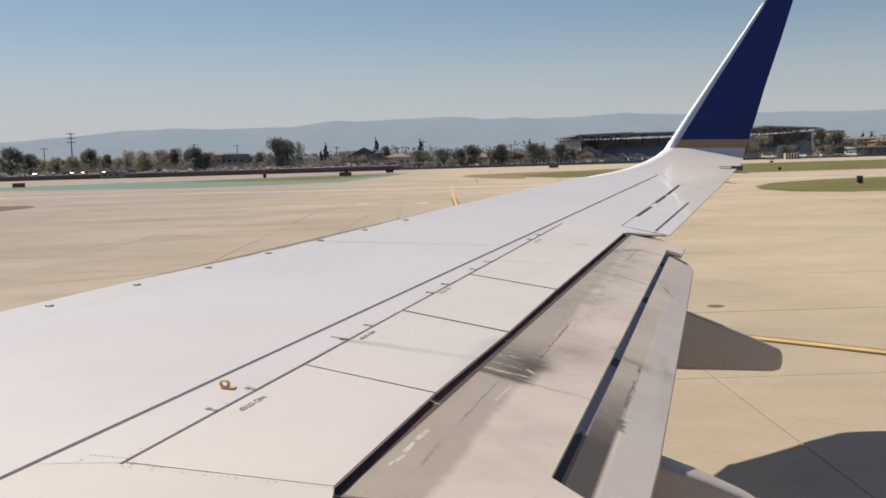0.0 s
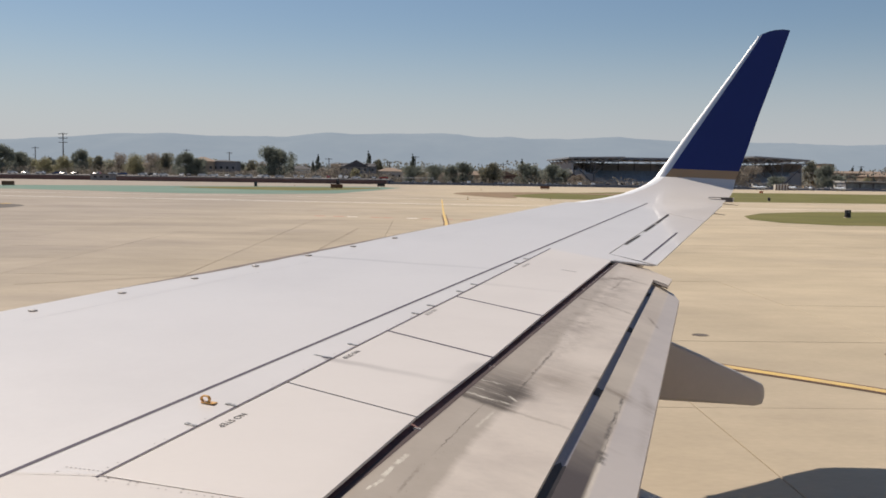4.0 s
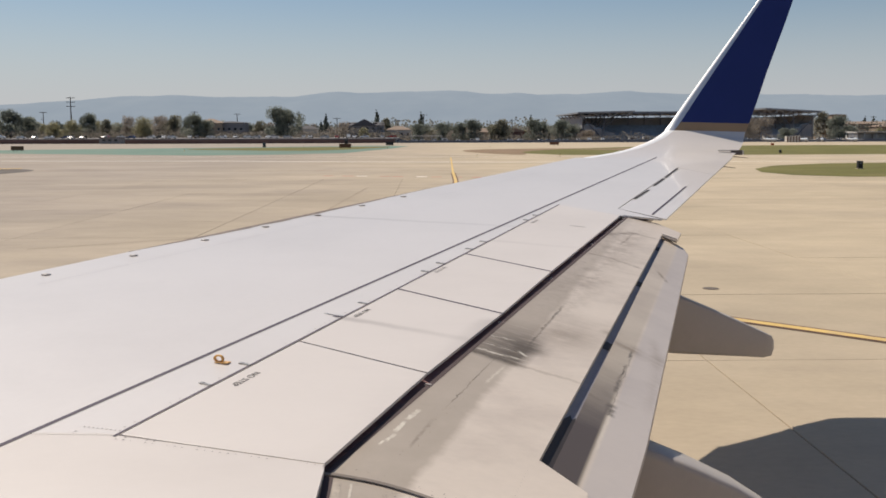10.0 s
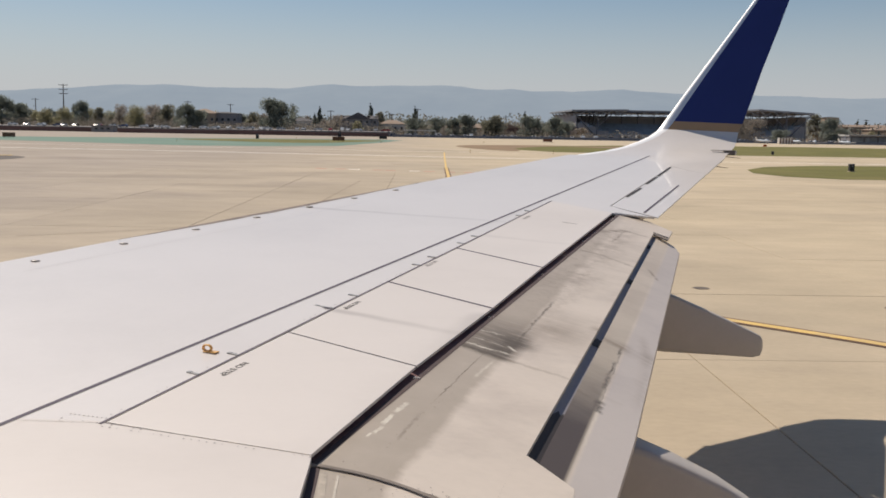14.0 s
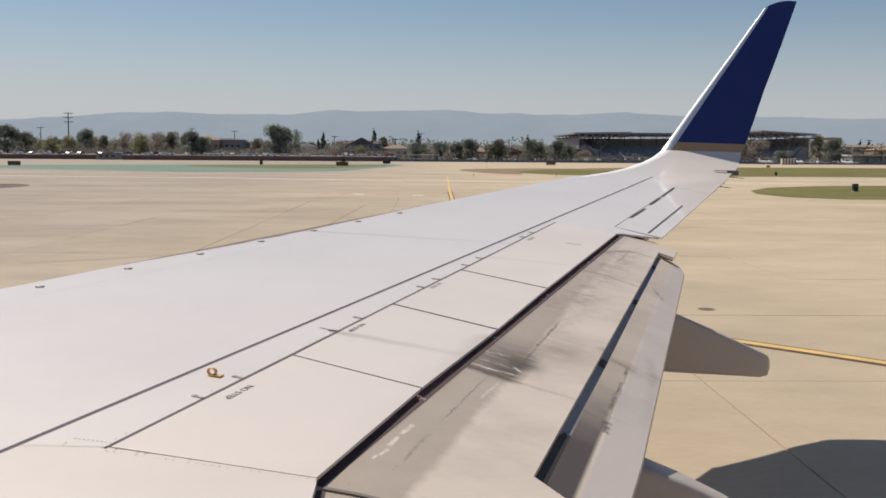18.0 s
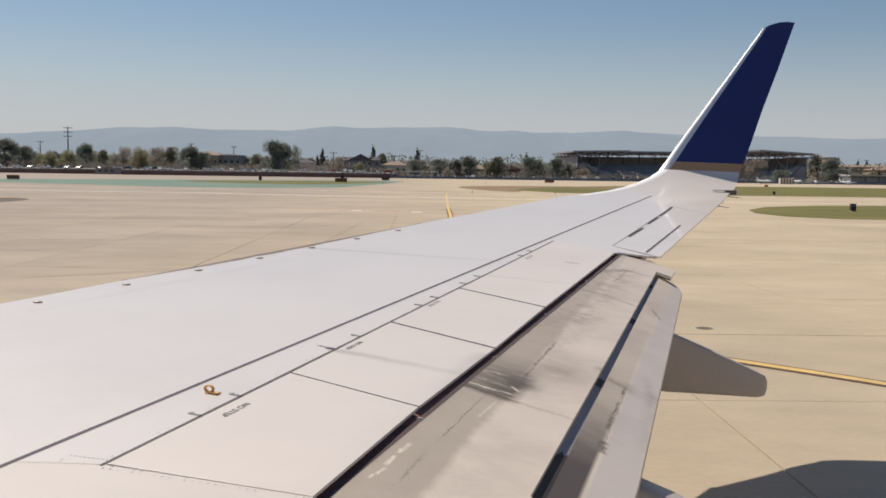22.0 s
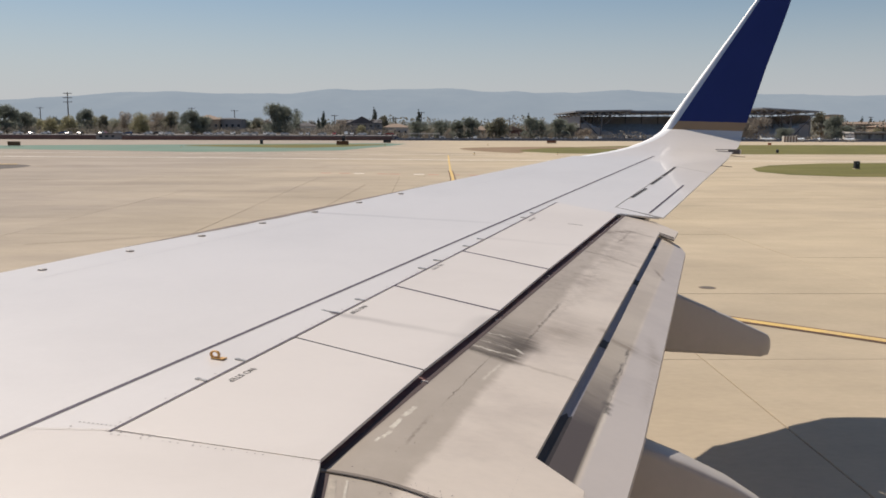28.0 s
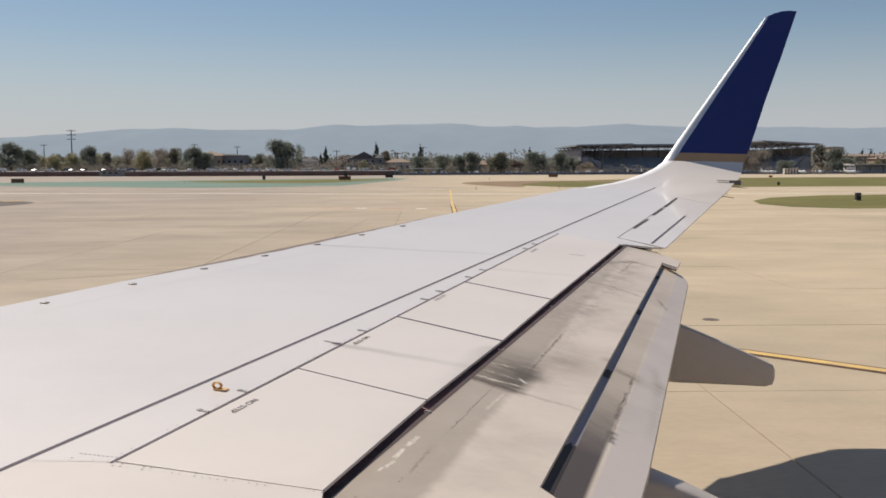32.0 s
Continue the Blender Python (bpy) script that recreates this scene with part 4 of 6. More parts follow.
def smear(points, width, material, surf, parent, name):
    """A ragged thin stroke along plan points, tapered at both ends."""
    pts = smooth_line(points, 6)
    bm = bmesh.new()
    rows = []
    for i, p in enumerate(pts):
        d = (pts[min(i + 1, len(pts) - 1)] - pts[max(i - 1, 0)]).normalized()
        w = width * (0.25 + math.sin(math.pi * (i + 0.5) / len(pts))) * rnd.uniform(0.5, 1.1)
        rows.append([bm.verts.new((q.x, q.y, surf(q.x, q.y) + 0.0024)) for q in (p + Vector((-d.y, d.x)) * w, p - Vector((-d.y, d.x)) * w * rnd.uniform(0.4, 1.0))])
    for a, b in zip(rows, rows[1:]):
        f = bm.faces.new((a[0], a[1], b[1], b[0]))
    return part(name, bm, material, parent)


for (x0, y0), (x1, y1) in (((0.62, 6.55), (0.88, 6.38)), ((0.66, 6.68), (0.60, 6.52)), ((1.05, 7.62), (1.22, 7.48)), ((0.90, 7.28), (1.05, 7.15))):
    part("panel_line", strip([(x0, y0), (x1, y1)], 0.003, flap_top, 0.002), grime, flap)
for k in range(62):
    p = seam_line[rnd.randrange(2, len(seam_line))]
    x, y = p.x + rnd.uniform(-0.02, 0.02), p.y + rnd.choice((0.035, 0.062, -0.042, -0.075)) + rnd.uniform(-0.004, 0.004)
    bm = bmesh.new()
    bmesh.ops.create_circle(bm, cap_ends=True, segments=6, radius=rnd.uniform(0.0015, 0.0034), matrix=Matrix.Translation((x, y, flap_top(x, y) + 0.002)))
    part("flap_screw", bm, grime if k % 3 else line_grey, flap)
for k in range(14):
    x, y = 0.326 - 0.101 * k / 13, 3.733 - 0.343 * k / 13
    bm = bmesh.new()
    bmesh.ops.create_circle(bm, cap_ends=True, segments=6, radius=0.0018, matrix=Matrix.Translation((x, y, flap_top(x, y) + 0.002)))
    part("flap_screw", bm, fastener_grey, flap)
for k in range(18):
    y = rnd.uniform(3.75, 4.5)
    x = 0.384 * y - 1.8 + rnd.uniform(0.15, 0.21)
    bm = bmesh.new()
    bmesh.ops.create_circle(bm, cap_ends=True, segments=6, radius=rnd.uniform(0.002, 0.004), matrix=Matrix.Translation((x, y, flap_top(x, y) + 0.002)))
    part("flap_screw", bm, grime, flap)
smear([(-0.665, 5.585), (-0.62, 5.575), (-0.575, 5.55)], 0.018, line_grey, top, airliner, "soot_patch")
smear([(-0.70, 5.625), (-0.64, 5.60), (-0.59, 5.58)], 0.007, seam_black, top, airliner, "soot_patch")

# the slot between the two flap panels, and the aft panel
SLOT = [Vector((0.345, 3.74, flap_top(0.345, 3.74) - 0.017)), Vector((1.865, 8.43, flap_top(1.865, 8.43) - 0.017)),
        Vector((0.408, 3.74, aft_top(0.408, 3.74) - 0.007)), Vector((1.94, 8.49, aft_top(1.94, 8.49) - 0.007))]


def slot_at(v, w, lift=0.0):
    """A point of the slot: v along the span, w across it."""
    p = SLOT[0].lerp(SLOT[1], v).lerp(SLOT[2].lerp(SLOT[3], v), w)
    p.z += lift - 0.006 * math.sin(math.pi * min(max(w, 0), 1))
    return p


def slot_sheet(v0, v1, n, lift, ragged=0.0):
    bm = bmesh.new()
    rnd = random.Random(5)
    grid = [[bm.verts.new(slot_at(v0 + (v1 - v0) * i / n + (rnd.uniform(-1, 1) * ragged if i in (0, n) else 0), w / 5, lift)) for w in range(6)] for i in range(n + 1)]
    for p, q in zip(grid, grid[1:]):
        for k in range(5):
            bm.faces.new((p[k], p[k + 1], q[k + 1], q[k]))
    return bm


part("flap_slot", slot_sheet(0, 1, 14, 0.0), slot_metal, airliner, "smooth blue-grey metal slot", smooth=True)
part("slot_end", slot_sheet(0.0, 0.13, 5, 0.003, 0.012), seam_black, airliner, "black inboard end of the slot, with a ragged border")
for v in (0.357, 0.655, 0.903):
    part("slot_bracket", slot_sheet(v - 0.015, v + 0.012, 3, 0.004, 0.006), seam_black, airliner, "black flap track bracket")
aft = [(0.479, 3.99), (1.93, 8.49), (1.996, 8.40), (2.052, 8.285), (2.052, 8.12), (0.926, 4.309), (0.747, 3.756), (0.63, 3.40), (0.36, 3.62)]
aft_flap = plate("aft_flap", aft, aft_top, 0.035, aft_paint, "grey-white aft flap panel with dark smears", gap=0.002)
bm = slab([(1.893, 8.425, flap_top(1.893, 8.425) + 0.003), (1.985, 8.285, flap_top(1.985, 8.285) + 0.003), (1.993, 8.305, flap_top(1.993, 8.305) + 0.003),
           (1.896, 8.45, flap_top(1.896, 8.45) + 0.003)], 0.03)
part("flap_end", bm, seam_black, airliner)


# ---- flap track fairings ----
def fairing(x0, y, pts, low, half):
    """A canoe body below the flap: points of its upper edge in x and z, its lower edge, half its width."""
    bm = bmesh.new()
    rows = []
    for i, (x, zt, zb, w) in enumerate(pts):
        h = zt - zb
        ring = []
        for k in range(14):
            a = 2 * math.pi * k / 14
            ca, sa = math.cos(a), math.sin(a)
            ring.append(bm.verts.new((x, y + half * w * math.copysign(abs(ca) ** 0.2, ca), (zt + zb) / 2 + h / 2 * math.copysign(abs(sa) ** 0.2, sa))))
        rows.append(ring)
    for a, b in zip(rows, rows[1:]):
        for k in range(14):
            bm.faces.new((a[k], a[(k + 1) % 14], b[(k + 1) % 14], b[k]))
    bm.faces.new(rows[0])
    bm.faces.new(rows[-1])
    return part("flap_track_fairing", bm, grey_paint, airliner, "grey canoe-shaped flap track fairing", smooth=True)


fairing(0, 8.0, [(0.9, 2.95, 2.60, 0.6), (1.4, 2.98, 2.36, 0.9), (1.75, 2.90, 2.30, 1.0), (1.913, 2.785, 2.284, 1.0), (2.2, 2.665, 2.272, 0.95), (2.467, 2.55, 2.26, 0.85),
                 (2.66, 2.462, 2.248, 0.72), (2.725, 2.430, 2.262, 0.6), (2.75, 2.385, 2.31, 0.35)], 2.25, 0.10)
fairing(0, 4.65, [(0.186, 2.605, 2.279, 0.6), (0.558, 2.586, 2.066, 0.9), (0.994, 2.544, 1.954, 1), (1.209, 2.456, 1.926, 0.95), (1.428, 2.350, 1.907, 0.85),
                 (1.581, 2.252, 1.917, 0.72), (1.645, 2.205, 1.935, 0.6), (1.669, 2.159, 2.010, 0.35)], 1.75, 0.13)

# ---- the plain fuselage that carries the wing, and its wheels ----
fus = bmesh.new()
rows = []
for x, r in ((-16, 0.4), (-15, 1.1), (-13, 1.7), (-11, 1.88), (14, 1.88), (18, 1.3), (21, 0.5)):
    rows.append([fus.verts.new((x, -2.1 + r * math.cos(2 * math.pi * k / 40), 3.3 + r * 1.06 * math.sin(2 * math.pi * k / 40) + max(0, x - 14) * 0.12)) for k in range(40)])
for a, b in zip(rows, rows[1:]):
    for k in range(40):
        fus.faces.new((a[k], a[(k + 1) % 40], b[(k + 1) % 40], b[k]))
fus.faces.new(rows[0]), fus.faces.new(rows[-1])
part("fuselage", fus, white_paint, airliner, "plain white fuselage", smooth=True)
bm = bmesh.new()
slab([(lead(ROOT) + 0.05, 1.0, 2.5), (-0.42, 1.0, 2.5), (-0.42, -1.2, 2.35), (lead(ROOT) - 0.6, -1.2, 2.35)], 0.5, 0.05, bm)
part("wing_root", bm, white_paint, airliner, "white wing root")
for x, y in ((-0.9, 0.4), (-0.9, -4.6), (-13.0, -2.1)):
    low = 0.00576 * x + 0.0129 * y      # the ground under the leaning airliner
    leg = part("gear_leg", add_rod(bmesh.new(), (x, y, 2.4 if x > -5 else 1.9), (x, y, 0.5 + low), 0.10, n=12), steel_light, airliner)
    for s in (-0.22, 0.22):
        bm = bmesh.new()
        bmesh.ops.create_cone(bm, cap_ends=True, segments=24, radius1=0.5, radius2=0.5, depth=0.28, matrix=pose(x, y + s, 0.505 + low, 90, 0, 0))
        bmesh.ops.bevel(bm, geom=[e for e in bm.edges if len(e.link_faces) == 2 and e.calc_face_angle(0) > 1], offset=0.07, segments=3, affect="EDGES")
        part("wheel", bm, rubber, leg, smooth=True)


# ---- the airfield ----
def flat(name, points, z, material, label, category, kind="structure", parent=None):
    bm = bmesh.new()
    f = bm.faces.new([bm.verts.new((p[0], p[1], z)) for p in points])
    f.normal_update()
    if f.normal.z < 0:
        f.normal_flip()
    me = bpy.data.meshes.new(name)
    bmesh.ops.triangulate(bm, faces=bm.faces)
    bm.to_mesh(me)
    bm.free()
    me.materials.append(material)
    ob = new(name, me)
    if parent:
        ob.parent = parent
        return ob
    return tagged(ob, label, category, "", kind)


def rect(x0, x1, y0, y1):
    return [(x0, y0), (x1, y0), (x1, y1), (x0, y1)]


def blob(points, n=6):
    """A closed soft outline through plan points."""
    pts = [Vector(p) for p in points]
    out, m = [], len(pts)
    for i in range(m):
        a, b, c, d = pts[i - 1], pts[i], pts[(i + 1) % m], pts[(i + 2) % m]
        for k in range(n):
            t = k / n
            out.append(0.5 * ((2 * b) + (c - a) * t + (2 * a - 5 * b + 4 * c - d) * t * t + (3 * b - a - 3 * c + d) * t ** 3))
    return out


flat("ground", rect(-4900, 4900, -900, 4900), -0.12, far_land, "dull brown built-up land out to the hills", "ground")
X0, X1, Y0, Y1 = -63.0, 42.0, 2.7, 86.7
pavement = flat("pavement", rect(-900, 900, Y1, 436), 0.0, concrete, "sunlit tan concrete airfield pavement", "pavement")
flat("pavement_side", rect(-900, X0, -120, Y1), 0.0, concrete, "", "", parent=pavement)
flat("pavement_side", rect(X1, 900, -120, Y1), 0.0, concrete, "", "", parent=pavement)
flat("pavement_side", rect(X0, X1, -120, Y0), 0.0, concrete, "", "", parent=pavement)
flat("joint_bed", rect(X0, X1, Y0, Y1), -0.02, joint_fill, "", "", parent=pavement)

# grass between the strips of pavement
grass_near = [(27.0, 88.0), (23.2, 92.0), (22.6, 99.0), (25.0, 108.0), (30.5, 118.0), (40.0, 126.0), (60.0, 131.5), (120, 134), (700, 136), (700, 84.5), (200, 85.5), (60, 86.8)]
flat("grass_verge", grass_near, 0.02, grass_mat, "patchy green grass strip beside the taxiway", "grass")
grass_far = [(14, 182), (8.5, 196), (9.5, 215), (17, 236), (30, 262), (60, 300), (110, 318), (700, 340), (700, 184), (120, 184), (50, 179)]
flat("grass_verge", grass_far, 0.02, grass_mat, "green grass strip beside the runway", "grass")
flat("soil_patch", blob([(6, 184), (-1, 205), (-3, 232), (4, 250), (22, 262), (30, 258), (12, 222), (9, 200)]), 0.012, dry_soil, "bare brown soil at the end of the grass", "soil")
flat("soil_patch", blob([(40, 232), (30, 240), (26, 250), (42, 258), (66, 262), (60, 246)]), 0.035, dry_soil, "bare dark soil patch in the grass", "soil")
flat("painted_area", [(-150, 228), (-118, 262), (-81, 293), (-28, 335), (-17, 318), (-22, 262), (-29, 205), (-40, 190), (-56, 186), (-84, 200)], 0.012, green_coat,
     "faded green painted area beside the runway", "painted area")
flat("grass_verge", blob([(-76, 262), (-70, 282), (-45, 300), (-24, 304), (-26, 276), (-38, 238), (-54, 240)]), 0.03, grass_mat, "dull grass inside the green painted area", "grass")
# farther back along the taxi route
flat("grass_verge", [(62, 20), (52, 26), (49, 38), (54, 50), (64, 56), (600, 58), (600, 17)], 0.02, grass_mat, "broad green grass strip with weeds", "grass")
shoulder = flat("shoulder", [(46, 60), (60, 79), (600, 80), (600, 58.5), (60, 57.5)], 0.012, asphalt, "brown-grey asphalt shoulder with yellow bars", "road")
for i in range(9):
    x = 66 + 30 * i
    flat("yellow_bar", [(x, 60), (x + 2.2, 60), (x + 9, 75), (x + 6.8, 75)] if i % 2 else [(x + 6.8, 60), (x + 9, 60), (x + 2.2, 75), (x, 75)], 0.02, yellow_line, "", "", parent=shoulder)
# farther on: the next junction
island = flat("shoulder", blob([(-104, 84), (-108, 96), (-100, 112), (-70, 118), (-57, 112), (-56, 98), (-62, 88), (-80, 83)]), 0.012, asphalt, "grey asphalt island with signs on it", "road")
for p, q in (((-74, 88), (-60, 92)), ((-70, 112), (-60, 116)), ((-100, 104), (-84, 105)), ((-102, 96), (-86, 97))):
    d = (Vector(q) - Vector(p)).normalized()
    n = Vector((-d.y, d.x)) * 0.6
    flat("yellow_bar", [Vector(p) - n, Vector(q) - n, Vector(q) + n, Vector(p) + n], 0.02, yellow_line, "", "", parent=island)

# painted lines
def marking(name, points, width, material, label, z=0.012, border=None, wide=0.0):
    ob = part(name, strip(points, width, z + (0.006 if border else 0)), material)
    tagged(ob, label, "road marking", "", "structure")
    if border:
        part("border", strip(points, wide, z), border, ob)
    return ob


taxi_curve = smooth_line([(1.6, 4), (1.4, 9.5), (0.2, 14.0), (-2.6, 17.7), (-8.2, 23.5), (-11.6, 29.5), (-12.75, 35), (-13.0, 41.7), (-12.4, 51.5), (-10.2, 67), (-9.5, 78.8), (-9.2, 92.7), (-9.1, 100)], 8)
marking("taxi_line", taxi_curve, 0.28, worn_yellow, "curved yellow taxi line with dark border", border=line_edge, wide=0.50)
marking("taxi_line", [(-9.1, 100), (-8.4, 131), (-7.6, 165)], 0.22, worn_yellow, "pale yellow taxi line running to the runway")
marking("runway_edge_line", [(-400, 166), (-110, 153), (-50, 147), (0, 136.5), (40, 136.8), (200, 138), (600, 140)], 1.3, white_line, "white runway edge line")
marking("runway_edge_line", [(-400, 196), (-110, 180), (-60, 176), (10, 168), (200, 170)], 0.5, white_line, "faint white runway line")
for dx in (0, 0.6):
    marking("hold_line", smooth_line([(60, 24), (30, 26.5 + dx), (20, 29 + dx), (17.3 - dx, 32), (18.5 - dx, 36 + dx), (24, 39 + dx), (32, 40 + dx), (60, 38 + dx)], 6), 0.3, yellow_line, "curved double yellow holding line")
    marking("hold_line", smooth_line([(-90, 32), (-66, 34 - dx), (-56, 38), (-53 + dx, 43), (-56, 48 + dx), (-66, 51 + dx), (-90, 53)], 6), 0.3, yellow_line, "curved double yellow holding line")
for i in range(11):
    x = -21.8 + i * 1.75 + 0.3 * math.sin(i * 2.7)
    y = 93.4 - i * 0.52
    flat("surface_marking", rect(x, x + 1.0, y - 0.55, y + 0.55), 0.012, white_line if i in (2, 5) else red_line, "worn red and white painted surface marking", "road marking")
for i in range(26):
    x = -90 + i * 4.4
    flat("runway_dash", rect(x, x + 1.7, 106 - 0.05 * x * 0.8, 106.35 - 0.05 * x * 0.8), 0.012, dash_brown, "faint dark dash on the pavement", "road marking")
marking("sealed_crack", smooth_line([(-26, 34), (-20, 38.2), (-17.3, 41), (-17.2, 50), (-16.3, 73)], 5), 0.06, joint_fill, "dark sealed crack in the concrete")
marking("sealed_crack", smooth_line([(6.0, 12.5), (6.42, 13.6), (6.50, 15.2), (6.58, 16.6), (6.6, 18.2)], 5), 0.011, joint_fill, "dark sealed crack in the concrete")


def drain(at, turn):
    d = thing("drain_cover", "small round dark drain cover set in concrete", "drain cover", at, turn, "drain covers")
    part("ring", add_rod(bmesh.new(), (0, 0, -0.02), (0, 0, 0.008), 0.23, 0.23, 20), joint_fill, d)
    part("lid", add_rod(bmesh.new(), (0, 0, -0.02), (0, 0, 0.012), 0.20, 0.195, 20), asphalt, d)
    return d


for x, y in ((-4.6, 24.6), (-0.8, 22.0)):
    drain((x, y, 0.0), 20)


# ---- signs and lights on the field ----
def field_sign(at, turn, panels, height, label, legs=4, words=()):
    """A lit field sign: panels of (width, material), on short legs. words: (text, size, middle, material)."""
    sign = thing("field_sign", label, "sign", at, turn)
    total = sum(w for w, _ in panels)
    x = -total / 2
    for w, m in panels:
        part("sign_panel", box(x, x + w, -0.12, 0.12, 0.22, 0.22 + height, 0.02), m, sign)
        part("frame", box(x - 0.03, x + w + 0.03, -0.10, 0.10, 0.20 + height, 0.25 + height, 0.01), sign_black, sign)
        x += w
    for i in range(legs):
        lx = -total / 2 + total * (i + 0.5) / legs
        leg = part("leg", add_rod(bmesh.new(), (lx, 0, 0), (lx, 0, 0.24), 0.045, n=8), sign_black, sign)
        part("foot", box(lx - 0.10, lx + 0.10, -0.10, 0.10, 0.0, 0.03), sign_brown, leg)
    part("pad", box(-total / 2 - 0.8, total / 2 + 0.8, -0.55, 0.55, -0.02, 0.03), concrete, sign, "tan concrete pad")
    for text, size, mx, m in words:
        lettering("letters", text, size, pose(mx, -0.127, 0.22 + height * 0.48, 90, 0, 0), m, sign, depth=0.006)
    return sign


field_sign((36.1, 88.9, 0.02), 3, [(3.3, sign_red), (0.82, sign_black)], 0.84, "red runway sign with white letters on the grass", 4,
           [("30R-12L", 0.77, -0.41, sign_white), ("B", 0.74, 1.65, sign_yellow)])
field_sign((-68, 96, 0.02), -12, [(0.95, sign_black), (3.75, sign_red)], 0.86, "red runway sign with white letters on asphalt", 4,
           [("B", 0.80, -1.88, sign_yellow), ("30R-12L", 0.86, 0.47, sign_white)])
field_sign((-86, 97, 0.02), -12, [(3.0, sign_black)], 0.8, "black back of a field sign on asphalt", 4)
field_sign((-77, 96, 0.02), -12, [(1.2, sign_black)], 0.8, "small black back of a field sign", 2)
field_sign((-34.4, 273, 0.02), 4, [(3.4, sign_brown)], 1.05, "low brown sign back by the green paint", 3)
field_sign((-112, 240, 0.02), 4, [(3.0, sign_brown)], 1.0, "low brown sign back far along the runway", 3)
field_sign((-24, 330, 0.02), 4, [(2.6, sign_black)], 0.9, "low dark sign far off by the runway", 3)
field_sign((32, 330, 0.02), 4, [(3.2, sign_brown)], 0.9, "low red-brown sign far off by the runway", 3)


back = field_sign((80, 52, 0.02), 35, [(2.6, sign_brown)], 1.9, "tall brown sign back on a concrete pad in grass", 3)
for lx in (-0.9, 0.9):
    part("strut", add_rod(bmesh.new(), (lx, 1.0, 0), (lx, 0.1, 1.8), 0.05, n=6), steel_dark, back)


def field_box(at, s, material, label):
    b = thing("equipment_box", label, "equipment box", at)
    part("cabinet", box(-0.42 * s, 0.42 * s, -0.4 * s, 0.4 * s, 0.08, 1.35 * s, 0.03), material, b)
    part("lid", box(-0.46 * s, 0.46 * s, -0.44 * s, 0.44 * s, 1.35 * s, 1.42 * s, 0.015), steel_dark, b)
    part("plinth", box(-0.5 * s, 0.5 * s, -0.48 * s, 0.48 * s, -0.02, 0.08), concrete, b)
    part("vent", box(-0.2 * s, 0.2 * s, -0.43 * s, -0.40 * s, 0.9 * s, 1.15 * s), steel_dark, b)
    return b


field_box((36.4, 107, 0.02), 0.62, sign_black, "dark square equipment box on the grass")
field_box((-61.5, 300, 0.02), 1.0, sign_black, "small dark box by the painted area")
field_box((58, 190, 0.02), 0.5, sign_black, "dark square equipment box on the far grass")
field_box((-45, 408, 0.02), 1.6, sign_black, "dark box beside the perimeter wall")


def edge_light(at, i):
    l = thing("edge_light", "small runway edge light on a short stem", "light", at, 0, "runway edge lights")
    part("base", add_rod(bmesh.new(), (0, 0, 0), (0, 0, 0.06), 0.14, 0.12, 10), sign_brown, l)
    part("stem", add_rod(bmesh.new(), (0, 0, 0.06), (0, 0, 0.32), 0.03, n=8), yellow_line, l)
    part("lens", add_rod(bmesh.new(), (0, 0, 0.32), (0, 0, 0.46), 0.075, 0.05, 10), sign_black, l)
    return l


first_light = edge_light((-22, 260, 0.0), 0)
for x, y in ((7.5, 290), (-70, 235), (12, 172), (30, 133.5), (58, 134.5), (15, 150), (-52, 320), (70, 133.8), (-3, 168)):
    copy_thing(first_light, pose(x, y, 0.0))


def marker_post(at):
    mpost = thing("marker", "orange field marker on the grass", "marker", at, 0, "orange markers")
    part("board", box(-0.55, 0.55, -0.05, 0.05, 0.25, 0.85, 0.02), orange_paint, mpost)
    for s in (-0.4, 0.4):
        part("leg", box(s - 0.04, s + 0.04, -0.04, 0.04, -0.02, 0.3), orange_paint, mpost)
    return mpost


marker_post((96, 300, 0.02))


